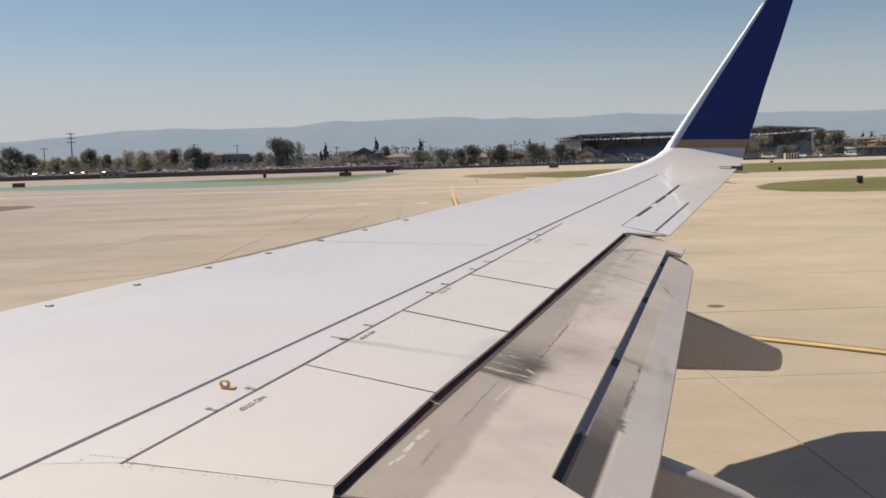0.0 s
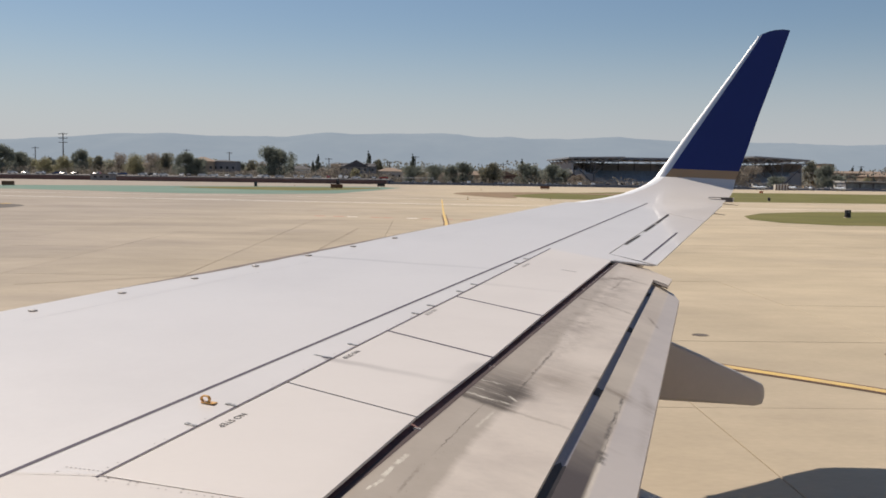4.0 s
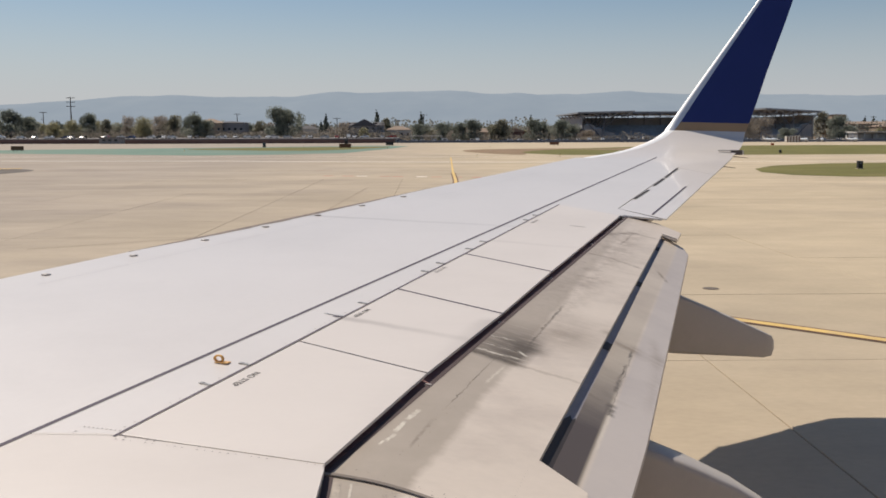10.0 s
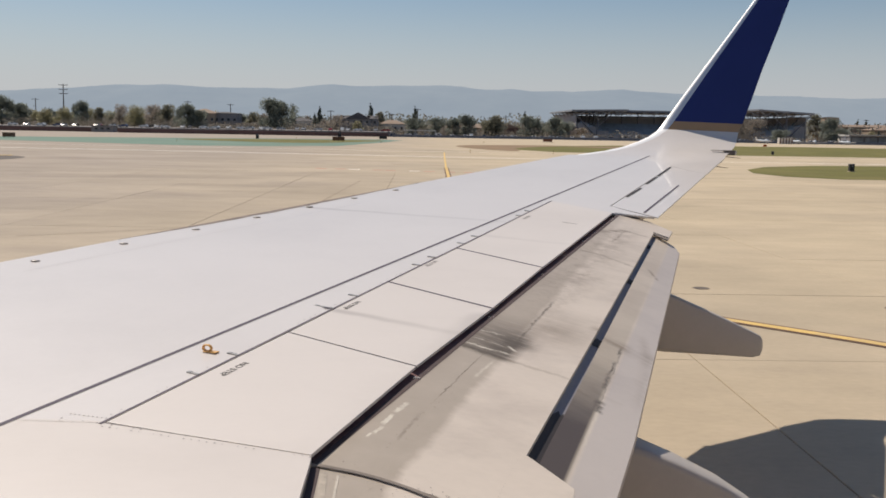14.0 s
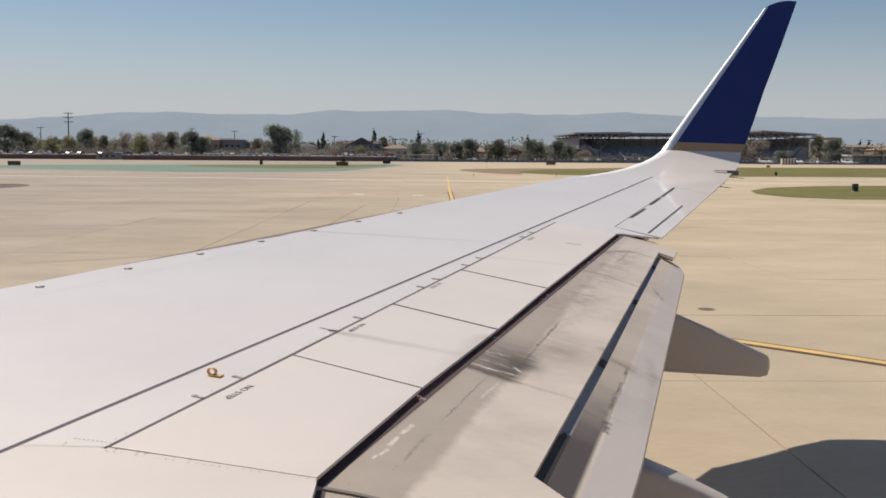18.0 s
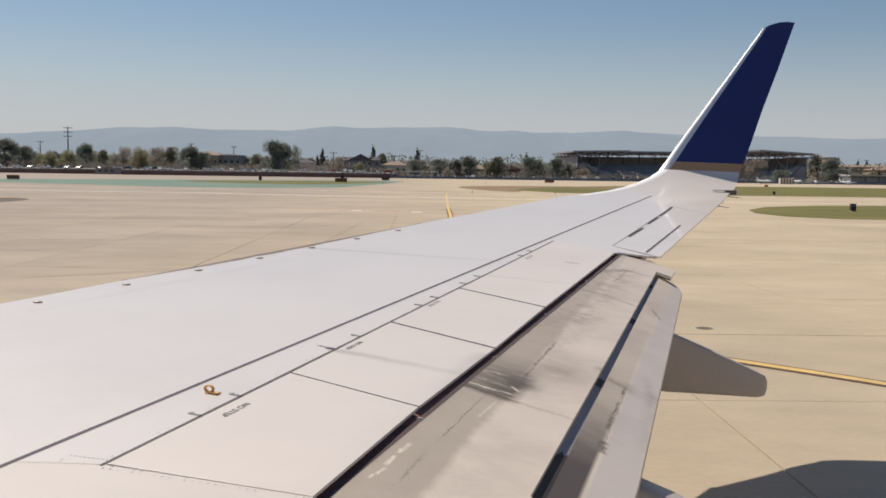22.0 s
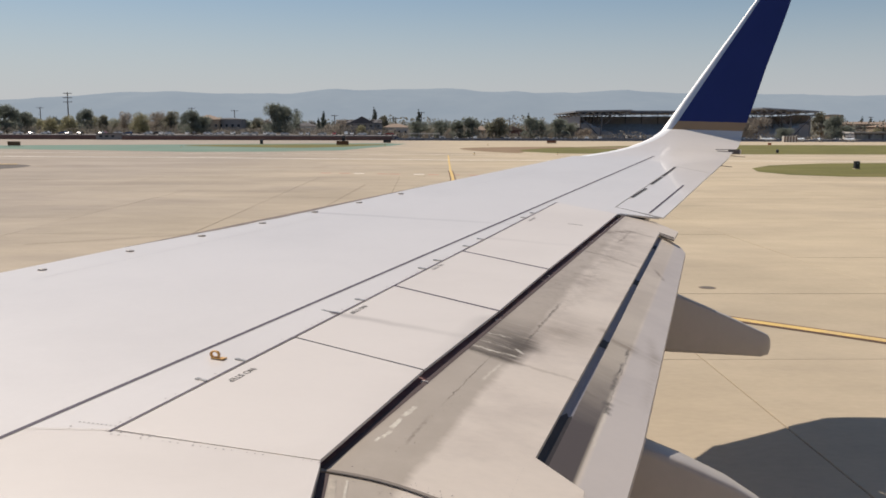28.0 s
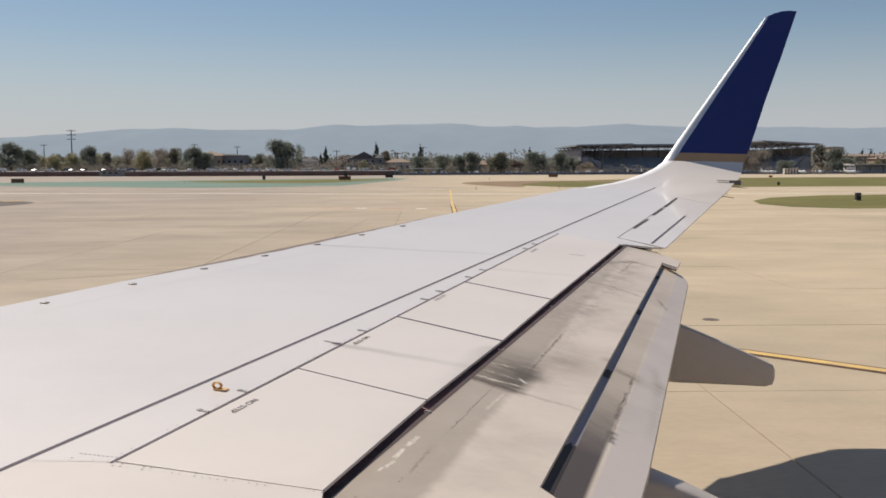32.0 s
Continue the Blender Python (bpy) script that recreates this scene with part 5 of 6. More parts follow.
# ---- small parked aeroplanes beyond the second strip of grass ----
def small_plane(at, turn, high):
    pl = thing("light_aircraft", "small white single-engine aircraft parked on the apron", "airplane", at, turn, "parked light aircraft")
    bm = bmesh.new()
    rows = []
    for x, r, z in ((-3.6, 0.12, 1.25), (-3.3, 0.45, 1.2), (-2.0, 0.6, 1.2), (-0.6, 0.68, 1.3), (0.8, 0.6, 1.3), (2.4, 0.32, 1.35), (4.2, 0.12, 1.45)):
        rows.append([bm.verts.new((x, r * math.cos(k * math.pi / 5), z + r * math.sin(k * math.pi / 5))) for k in range(10)])
    for a, b in zip(rows, rows[1:]):
        for k in range(10):
            bm.faces.new((a[k], a[(k + 1) % 10], b[(k + 1) % 10], b[k]))
    bm.faces.new(rows[0]), bm.faces.new(rows[-1])
    part("fuselage", bm, board_white, pl, smooth=True)
    part("cabin", box(-1.1, 0.9, -0.52, 0.52, 1.65, 2.15, 0.15), window_glass, pl)
    zw = 2.2 if high else 0.95
    for s in (-1, 1):
        part("wing", slab([(-1.0, 0.4 * s, zw), (0.5, 0.4 * s, zw), (0.3, 5.3 * s, zw + 0.25), (-0.8, 5.3 * s, zw + 0.25)], 0.16, 0.03), stucco_white, pl)
    part("tailplane", box(3.4, 4.3, -1.7, 1.7, 1.45, 1.53, 0.02), stucco_white, pl)
    part("fin", slab([(3.0, -0.05, 1.55), (4.4, -0.05, 1.55), (4.6, -0.05, 2.9), (4.0, -0.05, 2.9)], 0.01), stucco_white, pl)
    fin = bmesh.new()
    a = [fin.verts.new(p) for p in ((3.0, -0.05, 1.5), (4.4, -0.05, 1.5), (4.65, -0.05, 2.9), (4.05, -0.05, 2.9))]
    b = [fin.verts.new((v.co.x, 0.05, v.co.z)) for v in a]
    fin.faces.new(a), fin.faces.new(b[::-1])
    for i in range(4):
        fin.faces.new((a[i], b[i], b[(i + 1) % 4], a[(i + 1) % 4]))
    part("rudder", fin, stucco_white, pl)
    for x, y in ((-2.6, 0), (0.3, 1.2), (0.3, -1.2)):
        lg = part("gear_leg", add_rod(bmesh.new(), (x, y * 0.6, 0.9), (x, y, 0.2), 0.05, n=6), steel_light, pl)
        bm = bmesh.new()
        bmesh.ops.create_cone(bm, cap_ends=True, segments=12, radius1=0.22, radius2=0.22, depth=0.14, matrix=pose(x, y, 0.22, 90, 0, 0))
        part("wheel", bm, rubber, lg)
    return pl


plane_low = small_plane((140, 425, 0.0), 118, False)
plane_high = small_plane((226, 420, 0.0), 60, True)
for x, y, t, src in ((156, 428, 95, plane_low), (161, 420, 70, plane_low), (176, 424, 105, plane_low), (203, 430, 80, plane_low), (213, 424, 120, plane_high),
                     (244, 426, 75, plane_low), (261, 422, 100, plane_high), (120, 428, 70, plane_low), (98, 425, 110, plane_high)):
    copy_thing(src, pose(x, y, 0.0, 0, 0, t))


# ---- beyond the fence: car park, wall, trees, houses ----
flat("car_park", rect(-24, 900, 437, 520), 0.02, tarmac_far, "grey asphalt car park and road beyond the airfield", "road")
TERRACE = 2.1
bank = part("bank", slab([(-900, 438, TERRACE), (-25, 443, TERRACE), (-25, 1100, TERRACE), (-900, 1100, TERRACE)], 2.3), tarmac_far)
tagged(bank, "raised bank with a grey asphalt car park", "road", "", "structure")


def level(x, y):
    """Height of the land beyond the airfield."""
    if x < -25.5:
        return TERRACE
    return -0.05 if y > 520 else 0.02


flat("soil_bank", [(-900, 520), (900, 520), (1600, 1100), (-1600, 1100)], -0.05, dry_soil, "dry brown soil among the trees", "soil")


def wall_piece(x0, x1, y0, y1, h, material, label, name="perimeter_wall"):
    w = thing(name, label, "wall")
    n = max(1, int(abs(x1 - x0) / 6))
    for i in range(n):
        a, b = x0 + (x1 - x0) * i / n, x0 + (x1 - x0) * (i + 1) / n
        ya, yb = y0 + (y1 - y0) * i / n, y0 + (y1 - y0) * (i + 1) / n
        bm = slab([(a, ya, h), (b - 0.06, yb, h), (b - 0.06, yb + 0.25, h), (a, ya + 0.25, h)], h + 0.02)
        part("wall_panel", bm, material, w)
        part("post", box(b - 0.2, b + 0.2, yb - 0.1, yb + 0.35, -0.02, h + 0.15), material, w)
    return w


wall_piece(-142, -58, 424, 431, 1.7, wall_red, "long low dark red-brown perimeter wall")
wall_piece(-58, -26, 431, 440, 1.6, wall_red, "low dark perimeter wall with grey rail")
wall_piece(-300, -146, 436, 436, 1.8, wall_red, "low dark perimeter wall far off")
wall_piece(-24, 70, 441, 447, 1.1, steel_dark, "low dark perimeter fence far off", "perimeter_fence")
wall_piece(70, 420, 447, 452, 1.2, steel_dark, "low dark perimeter fence behind the aircraft", "perimeter_fence")

# tower block and shed beside the wall
shed = thing("gatehouse", "small pale gatehouse by the wall", "building", (-150, 431, 0))
part("wall", box(-5, 5, -2, 2, 0, 2.6, 0.05), stucco_grey, shed)
part("roof", box(-5.4, 5.4, -2.4, 2.4, 2.6, 2.9, 0.05), roof_dark, shed)
for i in range(3):
    part("window", box(-3.6 + i * 2.6, -2.2 + i * 2.6, -2.04, -1.98, 1.1, 2.0), window_glass, shed)


# ---- cars ----
def car(material, name_label, van=False):
    c = thing("car", name_label, "car", group="parked cars")
    prof = [(-2.15, 0.35), (-2.2, 0.75), (-1.9, 0.92), (-1.0, 1.0), (-0.45, 1.48 if not van else 1.85), (1.15, 1.5 if not van else 1.9), (1.9, 1.02 if not van else 1.8), (2.2, 0.95), (2.22, 0.4)]
    bm = bmesh.new()
    a = [bm.verts.new((x, -0.85, z)) for x, z in prof]
    b = [bm.verts.new((x, 0.85, z)) for x, z in prof]
    bm.faces.new(a), bm.faces.new(b[::-1])
    for i in range(len(prof)):
        bm.faces.new((a[i], b[i], b[(i + 1) % len(prof)], a[(i + 1) % len(prof)]))
    bmesh.ops.bevel(bm, geom=list(bm.edges), offset=0.06, segments=2, affect="EDGES")
    part("body", bm, material, c)
    for y in (-0.845, 0.845):
        part("side_window", box(-0.35, 1.1, y - 0.025, y + 0.025, 1.08, 1.4 if not van else 1.6, 0.02), window_glass, c)
    part("windscreen", slab([(-0.98, -0.7, 1.03), (-0.5, -0.66, 1.45), (-0.5, 0.66, 1.45), (-0.98, 0.7, 1.03)], 0.02), window_glass, c)
    for x in (-1.35, 1.4):
        for y in (-0.8, 0.8):
            bm = bmesh.new()
            bmesh.ops.create_cone(bm, cap_ends=True, segments=14, radius1=0.33, radius2=0.33, depth=0.22, matrix=pose(x, y, 0.33, 90, 0, 0))
            wh = part("wheel", bm, rubber, c)
            bm = bmesh.new()
            bmesh.ops.create_cone(bm, cap_ends=True, segments=10, radius1=0.2, radius2=0.2, depth=0.24, matrix=pose(x, y, 0.33, 90, 0, 0))
            part("rim", bm, steel_light, wh)
    return c


def car_paint(name, colour):
    return surface(name, colour, 0.25, vary=0.03, scale=2, bump=0.0, coat=0.6)


models = [car(car_paint("white_car_paint", (0.75, 0.75, 0.74)), "white parked car on asphalt"),
          car(car_paint("silver_car_paint", (0.45, 0.46, 0.47)), "silver parked car on asphalt"),
          car(car_paint("black_car_paint", (0.02, 0.02, 0.025)), "black parked car on asphalt"),
          car(car_paint("red_car_paint", (0.30, 0.03, 0.025)), "red parked car on asphalt"),
          car(car_paint("white_van_paint", (0.72, 0.71, 0.68)), "white parked van on asphalt", True),
          car(car_paint("blue_car_paint", (0.04, 0.07, 0.16)), "dark blue parked car on asphalt")]
random.seed(11)
used = set()
for i in range(96):
    x = -235 + i * 5.3 + random.uniform(-1.4, 1.4)
    if 86 < x < 100:
        continue
    y = 452 + 22 * random.random() + (10 if x > 80 else 0)
    k = random.choices(range(6), (5, 4, 3, 1, 2, 1))[0]
    m = pose(x, y, level(x, y), 0, 0, random.choice((0, 180, 90, 90)) + random.uniform(-6, 6))
    if k not in used:
        used.add(k)
        models[k].matrix_basis = m
    else:
        copy_thing(models[k], m)


# ---- trees ----
def crown(kind, h, w, n, seed, leaf):
    """Clumps of small leaf faces round uneven lobes."""
    rnd = random.Random(seed)
    bm = bmesh.new()
    lobes = []
    if kind == "fir":
        for i in range(9):
            t = i / 8
            lobes.append((Vector((rnd.uniform(-.1, .1) * w, rnd.uniform(-.1, .1) * w, h * (0.15 + 0.85 * t))), w * 0.5 * (1 - t) ** 0.8 + 0.25))
    else:
        for i in range(11):
            a, r = rnd.uniform(0, 6.28), w * 0.5 * rnd.uniform(0.15, 0.72)
            z = h * rnd.uniform(0.24, 0.86)
            lobes.append((Vector((r * math.cos(a), r * math.sin(a), z)), w * rnd.uniform(0.15, 0.27)))
        lobes.append((Vector((0, 0, h * 0.84)), w * 0.2))
    for i in range(n):
        c, r = rnd.choice(lobes)
        d = Vector((rnd.gauss(0, 1), rnd.gauss(0, 1), rnd.gauss(0, 0.8))).normalized()
        p = c + d * r * rnd.uniform(0.55, 1.08)
        p.z = max(p.z, h * 0.10)
        s = leaf * rnd.uniform(0.6, 1.3)
        q = (d + Vector((rnd.uniform(-.7, .7), rnd.uniform(-.7, .7), rnd.uniform(0.1, 1.3)))).to_track_quat("Z", "Y")
        vs = [bm.verts.new(p + q @ Vector((s * x, s * y, s * 0.25 * z))) for x, y, z in ((-.5, -.4, -1), (.5, -.35, 0), (.55, .45, -1), (-.05, .6, 1), (-.5, .3, 0))]
        bm.faces.new(vs)
    return bm


def tree(name, label, kind, h, w, leaf_mat, seed, n=520, leaf=0.8, group="roadside trees"):
    t = thing(name, label, "tree", group=group)
    bm = bmesh.new()
    rnd = random.Random(seed)
    add_rod(bm, (0, 0, -0.1), (0.1, 0, h * 0.5), 0.035 * h ** 0.8 + 0.08, 0.10, 9)
    if kind != "fir":
        for i in range(6):
            a = i * 1.05 + rnd.uniform(-.3, .3)
            z = h * rnd.uniform(0.22, 0.45)
            add_rod(bm, (0.05, 0, z), (w * 0.32 * math.cos(a), w * 0.32 * math.sin(a), z + h * rnd.uniform(0.2, 0.35)), 0.11, 0.04, 6)
    else:
        add_rod(bm, (0.1, 0, h * 0.45), (0.1, 0, h * 0.97), 0.1, 0.03, 7)
    part("trunk", bm, bark, t)
    part("crown", crown(kind, h, w, n, seed, leaf), leaf_mat, t)
    return t


round_dark = [tree("tree", "dense dark green round tree behind the car park", "round", 12, 12.5, leaf_dark, 21, 5200, 0.38),
              tree("tree", "dense dark green spreading tree behind the car park", "round", 10.5, 13.5, leaf_dark, 22, 5200, 0.38)]
olive = [tree("tree", "olive green leafy tree beyond the airfield", "round", 11, 10, leaf_mid, 31, 4200, 0.35),
         tree("tree", "olive green uneven tree beyond the airfield", "round", 9, 9, leaf_mid, 32, 3600, 0.35)]
spring = [tree("tree", "pale yellow-green spring tree beyond the wall", "round", 13, 15, leaf_spring, 41, 5200, 0.36)]
bare = [tree("tree", "brown nearly bare tree beyond the airfield", "round", 9.5, 10, leaf_bare, 51, 2600, 0.28),
        tree("tree", "brown twiggy tree with thin crown", "round", 11, 11, leaf_bare, 52, 2600, 0.28)]
firs = [tree("conifer", "tall narrow dark conifer above the roofs", "fir", 15, 5, leaf_fir, 61, 2200, 0.34),
        tree("conifer", "slim dark conifer above the roofs", "fir", 12, 4, leaf_fir, 62, 1800, 0.34)]
placed = set()


def plant(src, x, y, s=1.0, turn=0.0, tall=1.0):
    """Stands a tree, the first as itself, the next as copies."""
    m = pose(x, y, level(x, y), 0, 0, turn)
    if src.name not in placed:
        placed.add(src.name)
        src.matrix_basis = m
        src.scale = (s, s, s * tall)
        return src
    ob = copy_thing(src, m)
    ob.scale = (s, s, s * tall)
    return ob


def across(u, y):
    """The x at which a bearing u meets the line y."""
    return (u - 784) / 1708 * y


random.seed(23)
for u, y, src, s, tall in ((20, 500, round_dark[0], 1.15, 1.0), (52, 512, round_dark[1], 0.95, 1.05), (-20, 500, round_dark[1], 1.2, 1.0), (95, 492, spring[0], 0.72, 0.9), (128, 500, spring[0], 0.85, 0.85),
                           (160, 520, round_dark[0], 0.9, 1.15), (190, 510, olive[0], 1.0, 0.9), (222, 500, bare[1], 1.1, 0.95), (248, 492, spring[0], 0.92, 0.9), (280, 520, bare[0], 1.2, 1.0),
                           (305, 525, olive[1], 1.2, 1.1), (338, 482, round_dark[0], 1.05, 0.88), (356, 486, round_dark[1], 0.85, 0.95), (455, 540, olive[1], 1.0, 1.0), (482, 486, round_dark[0], 1.12, 1.08),
                           (502, 490, round_dark[1], 1.1, 1.15), (526, 540, firs[1], 1.15, 1.0), (574, 560, firs[1], 1.1, 1.0), (600, 500, bare[0], 0.9, 0.9), (635, 495, spring[0], 0.5, 0.8),
                           (662, 540, firs[0], 1.0, 1.0), (680, 560, olive[0], 1.0, 1.0), (734, 492, round_dark[1], 0.85, 0.95), (775, 494, round_dark[1], 0.8, 1.05), (743, 600, firs[0], 1.15, 1.0),
                           (806, 495, round_dark[0], 0.75, 1.0), (824, 492, round_dark[0], 0.9, 0.98), (880, 496, olive[0], 1.25, 0.82), (866, 498, olive[1], 1.05, 0.9), (933, 500, round_dark[0], 0.95, 0.93),
                           (948, 505, round_dark[1], 0.9, 1.0), (984, 498, round_dark[0], 1.02, 0.85), (935, 590, firs[1], 1.25, 1.0), (1002, 520, round_dark[1], 0.8, 1.0), (1318, 505, bare[1], 1.25, 0.85),
                           (1334, 500, bare[0], 1.35, 0.9), (1380, 470, round_dark[1], 0.72, 0.78), (1474, 486, round_dark[0], 0.95, 1.05), (1492, 490, round_dark[1], 0.8, 0.85), (1456, 640, olive[0], 1.5, 1.1),
                           (1545, 640, firs[1], 1.2, 1.0), (1530, 650, firs[0], 1.0, 1.0)):
    plant(src, across(u, y), y, s, random.uniform(0, 360), tall)
kinds = bare * 3 + olive * 2 + round_dark + firs + spring
for i in range(330):
    x = -330 + i * 2.25 + random.uniform(-3, 3)
    if 84 < x < 262:
        continue
    y = 522 + random.uniform(0, 110)
    plant(random.choice(kinds), x, y, random.uniform(0.5, 0.9), random.uniform(0, 360), random.uniform(0.8, 1.0))

# far woods and roofs that nobody could count
rnd = random.Random(77)
LEAF = ((-.5, -.4, -1), (.5, -.35, 0), (.55, .45, -1), (-.05, .6, 1), (-.5, .3, 0))


def leaf_sheet(name, spots, material, label, category):
    """Many small leaf faces in one mesh: spots of place and size."""
    verts, faces = [], []
    for p, s in spots:
        q = Vector((rnd.gauss(0, 1), -1.1, rnd.uniform(0, 1.4))).to_track_quat("Z", "Y")
        faces.append(tuple(range(len(verts), len(verts) + 5)))
        verts += [p + q @ Vector((s * u, s * v, 0.3 * s * w)) for u, v, w in LEAF]
    me = bpy.data.meshes.new(name)
    me.from_pydata(verts, [], faces)
    me.materials.append(material)
    return tagged(new(name, me), label, category, "", "stuff")


spots = []
for i in range(48000):
    y = rnd.uniform(600, 980)
    x = rnd.uniform(-0.62, 0.62) * y
    if 66 < x < 232 and y < 690:
        continue
    hmax = 7.0 + 6.0 * (noise.noise((x * 0.014, y * 0.012, 0)) + 0.5) + 3.0 * noise.noise((x * 0.07, y * 0.05, 3))
    spots.append((Vector((x, y, max(hmax, 2.0) * rnd.random() ** 0.7)), rnd.uniform(0.6, 1.2)))
leaf_sheet("far_woods", spots, leaf_far, "hazy mixed woods far beyond the airfield", "trees")


# low shrubs along the car park and between the houses
spots = []
for i in range(42000):
    x = rnd.uniform(-330, 330)
    y = rnd.uniform(484, 560)
    if 80 < x < 225 and y > 500:
        continue
    h = 2.0 + 3.4 * max(0, noise.noise((x * 0.05, y * 0.04, 7)) + 0.35)
    spots.append((Vector((x, y, level(x, y) + rnd.uniform(0.2, h))), rnd.uniform(0.25, 0.55)))
leaf_sheet("shrubs", spots, hedge_leaf, "dull olive-brown shrubs between car park and houses", "shrubs")


# ---- houses ----
def house(at, turn, w, d, h, rise, wall_mat, roof_mat, label, rows=1, cols=4, gable=True):
    b = thing("house", label, "building", (at[0], at[1], level(at[0], at[1])), turn)
    part("wall", box(-w / 2, w / 2, -d / 2, d / 2, -0.1, h, 0.04), wall_mat, b)
    bm = bmesh.new()
    e = 0.6
    if gable:
        pts = [(-w / 2 - e, -d / 2 - e, h), (w / 2 + e, -d / 2 - e, h), (w / 2 + e, d / 2 + e, h), (-w / 2 - e, d / 2 + e, h), (0, -d / 2 - e, h + rise), (0, d / 2 + e, h + rise)]
        vs = [bm.verts.new(p) for p in pts]
        for f in ((0, 1, 4), (2, 3, 5), (1, 2, 5, 4), (3, 0, 4, 5), (0, 3, 2, 1)):
            bm.faces.new([vs[i] for i in f])
    else:
        pts = [(-w / 2 - e, -d / 2 - e, h), (w / 2 + e, -d / 2 - e, h), (w / 2 + e, d / 2 + e, h), (-w / 2 - e, d / 2 + e, h), (-w / 2 + d / 2, 0, h + rise), (w / 2 - d / 2, 0, h + rise)]
        vs = [bm.verts.new(p) for p in pts]
        for f in ((0, 1, 5, 4), (2, 3, 4, 5), (1, 2, 5), (3, 0, 4), (0, 3, 2, 1)):
            bm.faces.new([vs[i] for i in f])
    part("roof", bm, roof_mat, b)
    for r in range(rows):
        for c in range(cols):
            x = -w / 2 + w * (c + 0.5) / cols
            z = 1.0 + r * 3.0
            win = part("window", box(x - 0.6, x + 0.6, -d / 2 - 0.06, -d / 2 + 0.05, z, z + 1.4), window_glass, b)
            part("sill", box(x - 0.75, x + 0.75, -d / 2 - 0.15, -d / 2 + 0.02, z - 0.12, z), stucco_white, win)
    part("door", box(-w * 0.3 - 0.5, -w * 0.3 + 0.5, -d / 2 - 0.05, -d / 2 + 0.05, 0, 2.1), roof_dark, b)
    return b


house((across(640, 525), 525, 0), 0, 13, 14, 6.2, 3.6, stucco_grey, roof_dark, "grey gabled house with dark roof", 2, 4)
house((across(618, 527), 527, 0), 0, 6, 12, 6.6, 1.6, stucco_grey, roof_dark, "grey side wing of a gabled house", 2, 2, False)
house((across(664, 527), 527, 0), 0, 6, 12, 6.6, 1.6, stucco_grey, roof_dark, "grey side wing beside a conifer", 2, 2, False)
house((across(372, 530), 530, 0), 0, 14, 12, 8.0, 2.4, stucco, roof_tile, "tan building with brown tiled roof", 2, 4, False)
house((across(408, 534), 534, 0), 0, 16, 14, 8.2, 0.8, stucco_grey, roof_dark, "long grey flat-roofed building", 2, 5, False)
house((across(700, 540), 540, 0), 0, 14, 10, 4.2, 2.0, stucco_white, roof_tile, "off-white low house with tiled roof", 1, 4, False)
house((across(850, 560), 560, 0), 4, 16, 10, 5.0, 2.2, stucco, roof_tile, "tan house among the trees", 1, 4, False)
house((across(905, 550), 550, 0), -6, 12, 10, 5.0, 2.4, wall_red, roof_tile, "red-brown house among the trees", 1, 3)
house((across(545, 575), 575, 0), 0, 12, 10, 5.0, 2.0, stucco_white, roof_dark, "off-white house behind trees", 1, 3, False)
house((across(500, 600), 600, 0), 0, 18, 12, 4.0, 2.0, stucco, roof_tile, "tan house far behind the trees", 1, 4, False)
house((across(1018, 560), 560, 0), 0, 12, 9, 4.6, 2.4, stucco_grey, roof_dark, "grey shed beside the stadium", 1, 3)
house((across(1540, 640), 640, 0), 0, 60, 14, 10, 1.5, stucco, roof_tile, "long tan apartment block beyond the apron", 3, 14, False)
house((across(1482, 700), 700, 0), 0, 10, 9, 17, 0.6, stucco, roof_dark, "square tan tower block far off", 5, 3, False)
house((across(1600, 620), 620, 0), 0, 40, 14, 8, 2.0, stucco, roof_tile, "tan apartment block beyond the apron", 2, 9, False)

# long open canopy and hangars beyond the apron
def canopy(at, w, d, h, label):
    c = thing("carport", label, "carport", (at[0], at[1], level(at[0], at[1])))
    part("roof", box(-w / 2, w / 2, -d / 2, d / 2, h - 0.35, h, 0.05), stucco_white, c)
    for i in range(int(w / 5) + 1):
        for y in (-d / 2 + 0.5, d / 2 - 0.5):
            x = -w / 2 + 0.4 + i * (w - 0.8) / int(w / 5)
            part("post", box(x - 0.1, x + 0.1, y - 0.1, y + 0.1, -0.1, h - 0.35), steel_light, c)
    return c


canopy((across(742, 458), 458, 0.02), 15, 6, 3.2, "open white-roofed carport beside the road")
canopy((across(1560, 452), 456, 0.02), 34, 8, 4.6, "long white-roofed hangar canopy beyond the apron")
hang = thing("hangar", "low grey hangar row beyond the apron", "building", (across(1565, 462), 464, 0.02))
part("wall", box(-17, 17, -4, 6, -0.1, 3.8, 0.05), stucco_grey, hang)
part("roof", box(-17.4, 17.4, -4.5, 6.5, 3.8, 4.3, 0.1), stucco_white, hang)
for i in range(5):
    dr = part("hangar_door", box(-16 + i * 6.6, -10.4 + i * 6.6, -4.08, -3.98, 0, 3.2), steel_light, hang)
    for k in range(4):
        part("panel", box(-15.9 + i * 6.6 + k * 1.38, -14.6 + i * 6.6 + k * 1.38, -4.13, -4.07, 0.1, 3.1), steel_light, dr)
ct = thing("container", "pale red-striped container on the apron", "container", (across(1386, 425), 425, 0.0))
part("shell", box(-3, 3, -1.2, 1.2, 0.1, 2.6, 0.05), stucco_white, ct)
for i in range(5):
    part("rib", box(-2.8 + i * 1.3, -2.3 + i * 1.3, -1.26, -1.19, 0.2, 2.5), wall_red, ct)
part("base", box(-3, 3, -1.2, 1.2, -0.02, 0.1), steel_dark, ct)


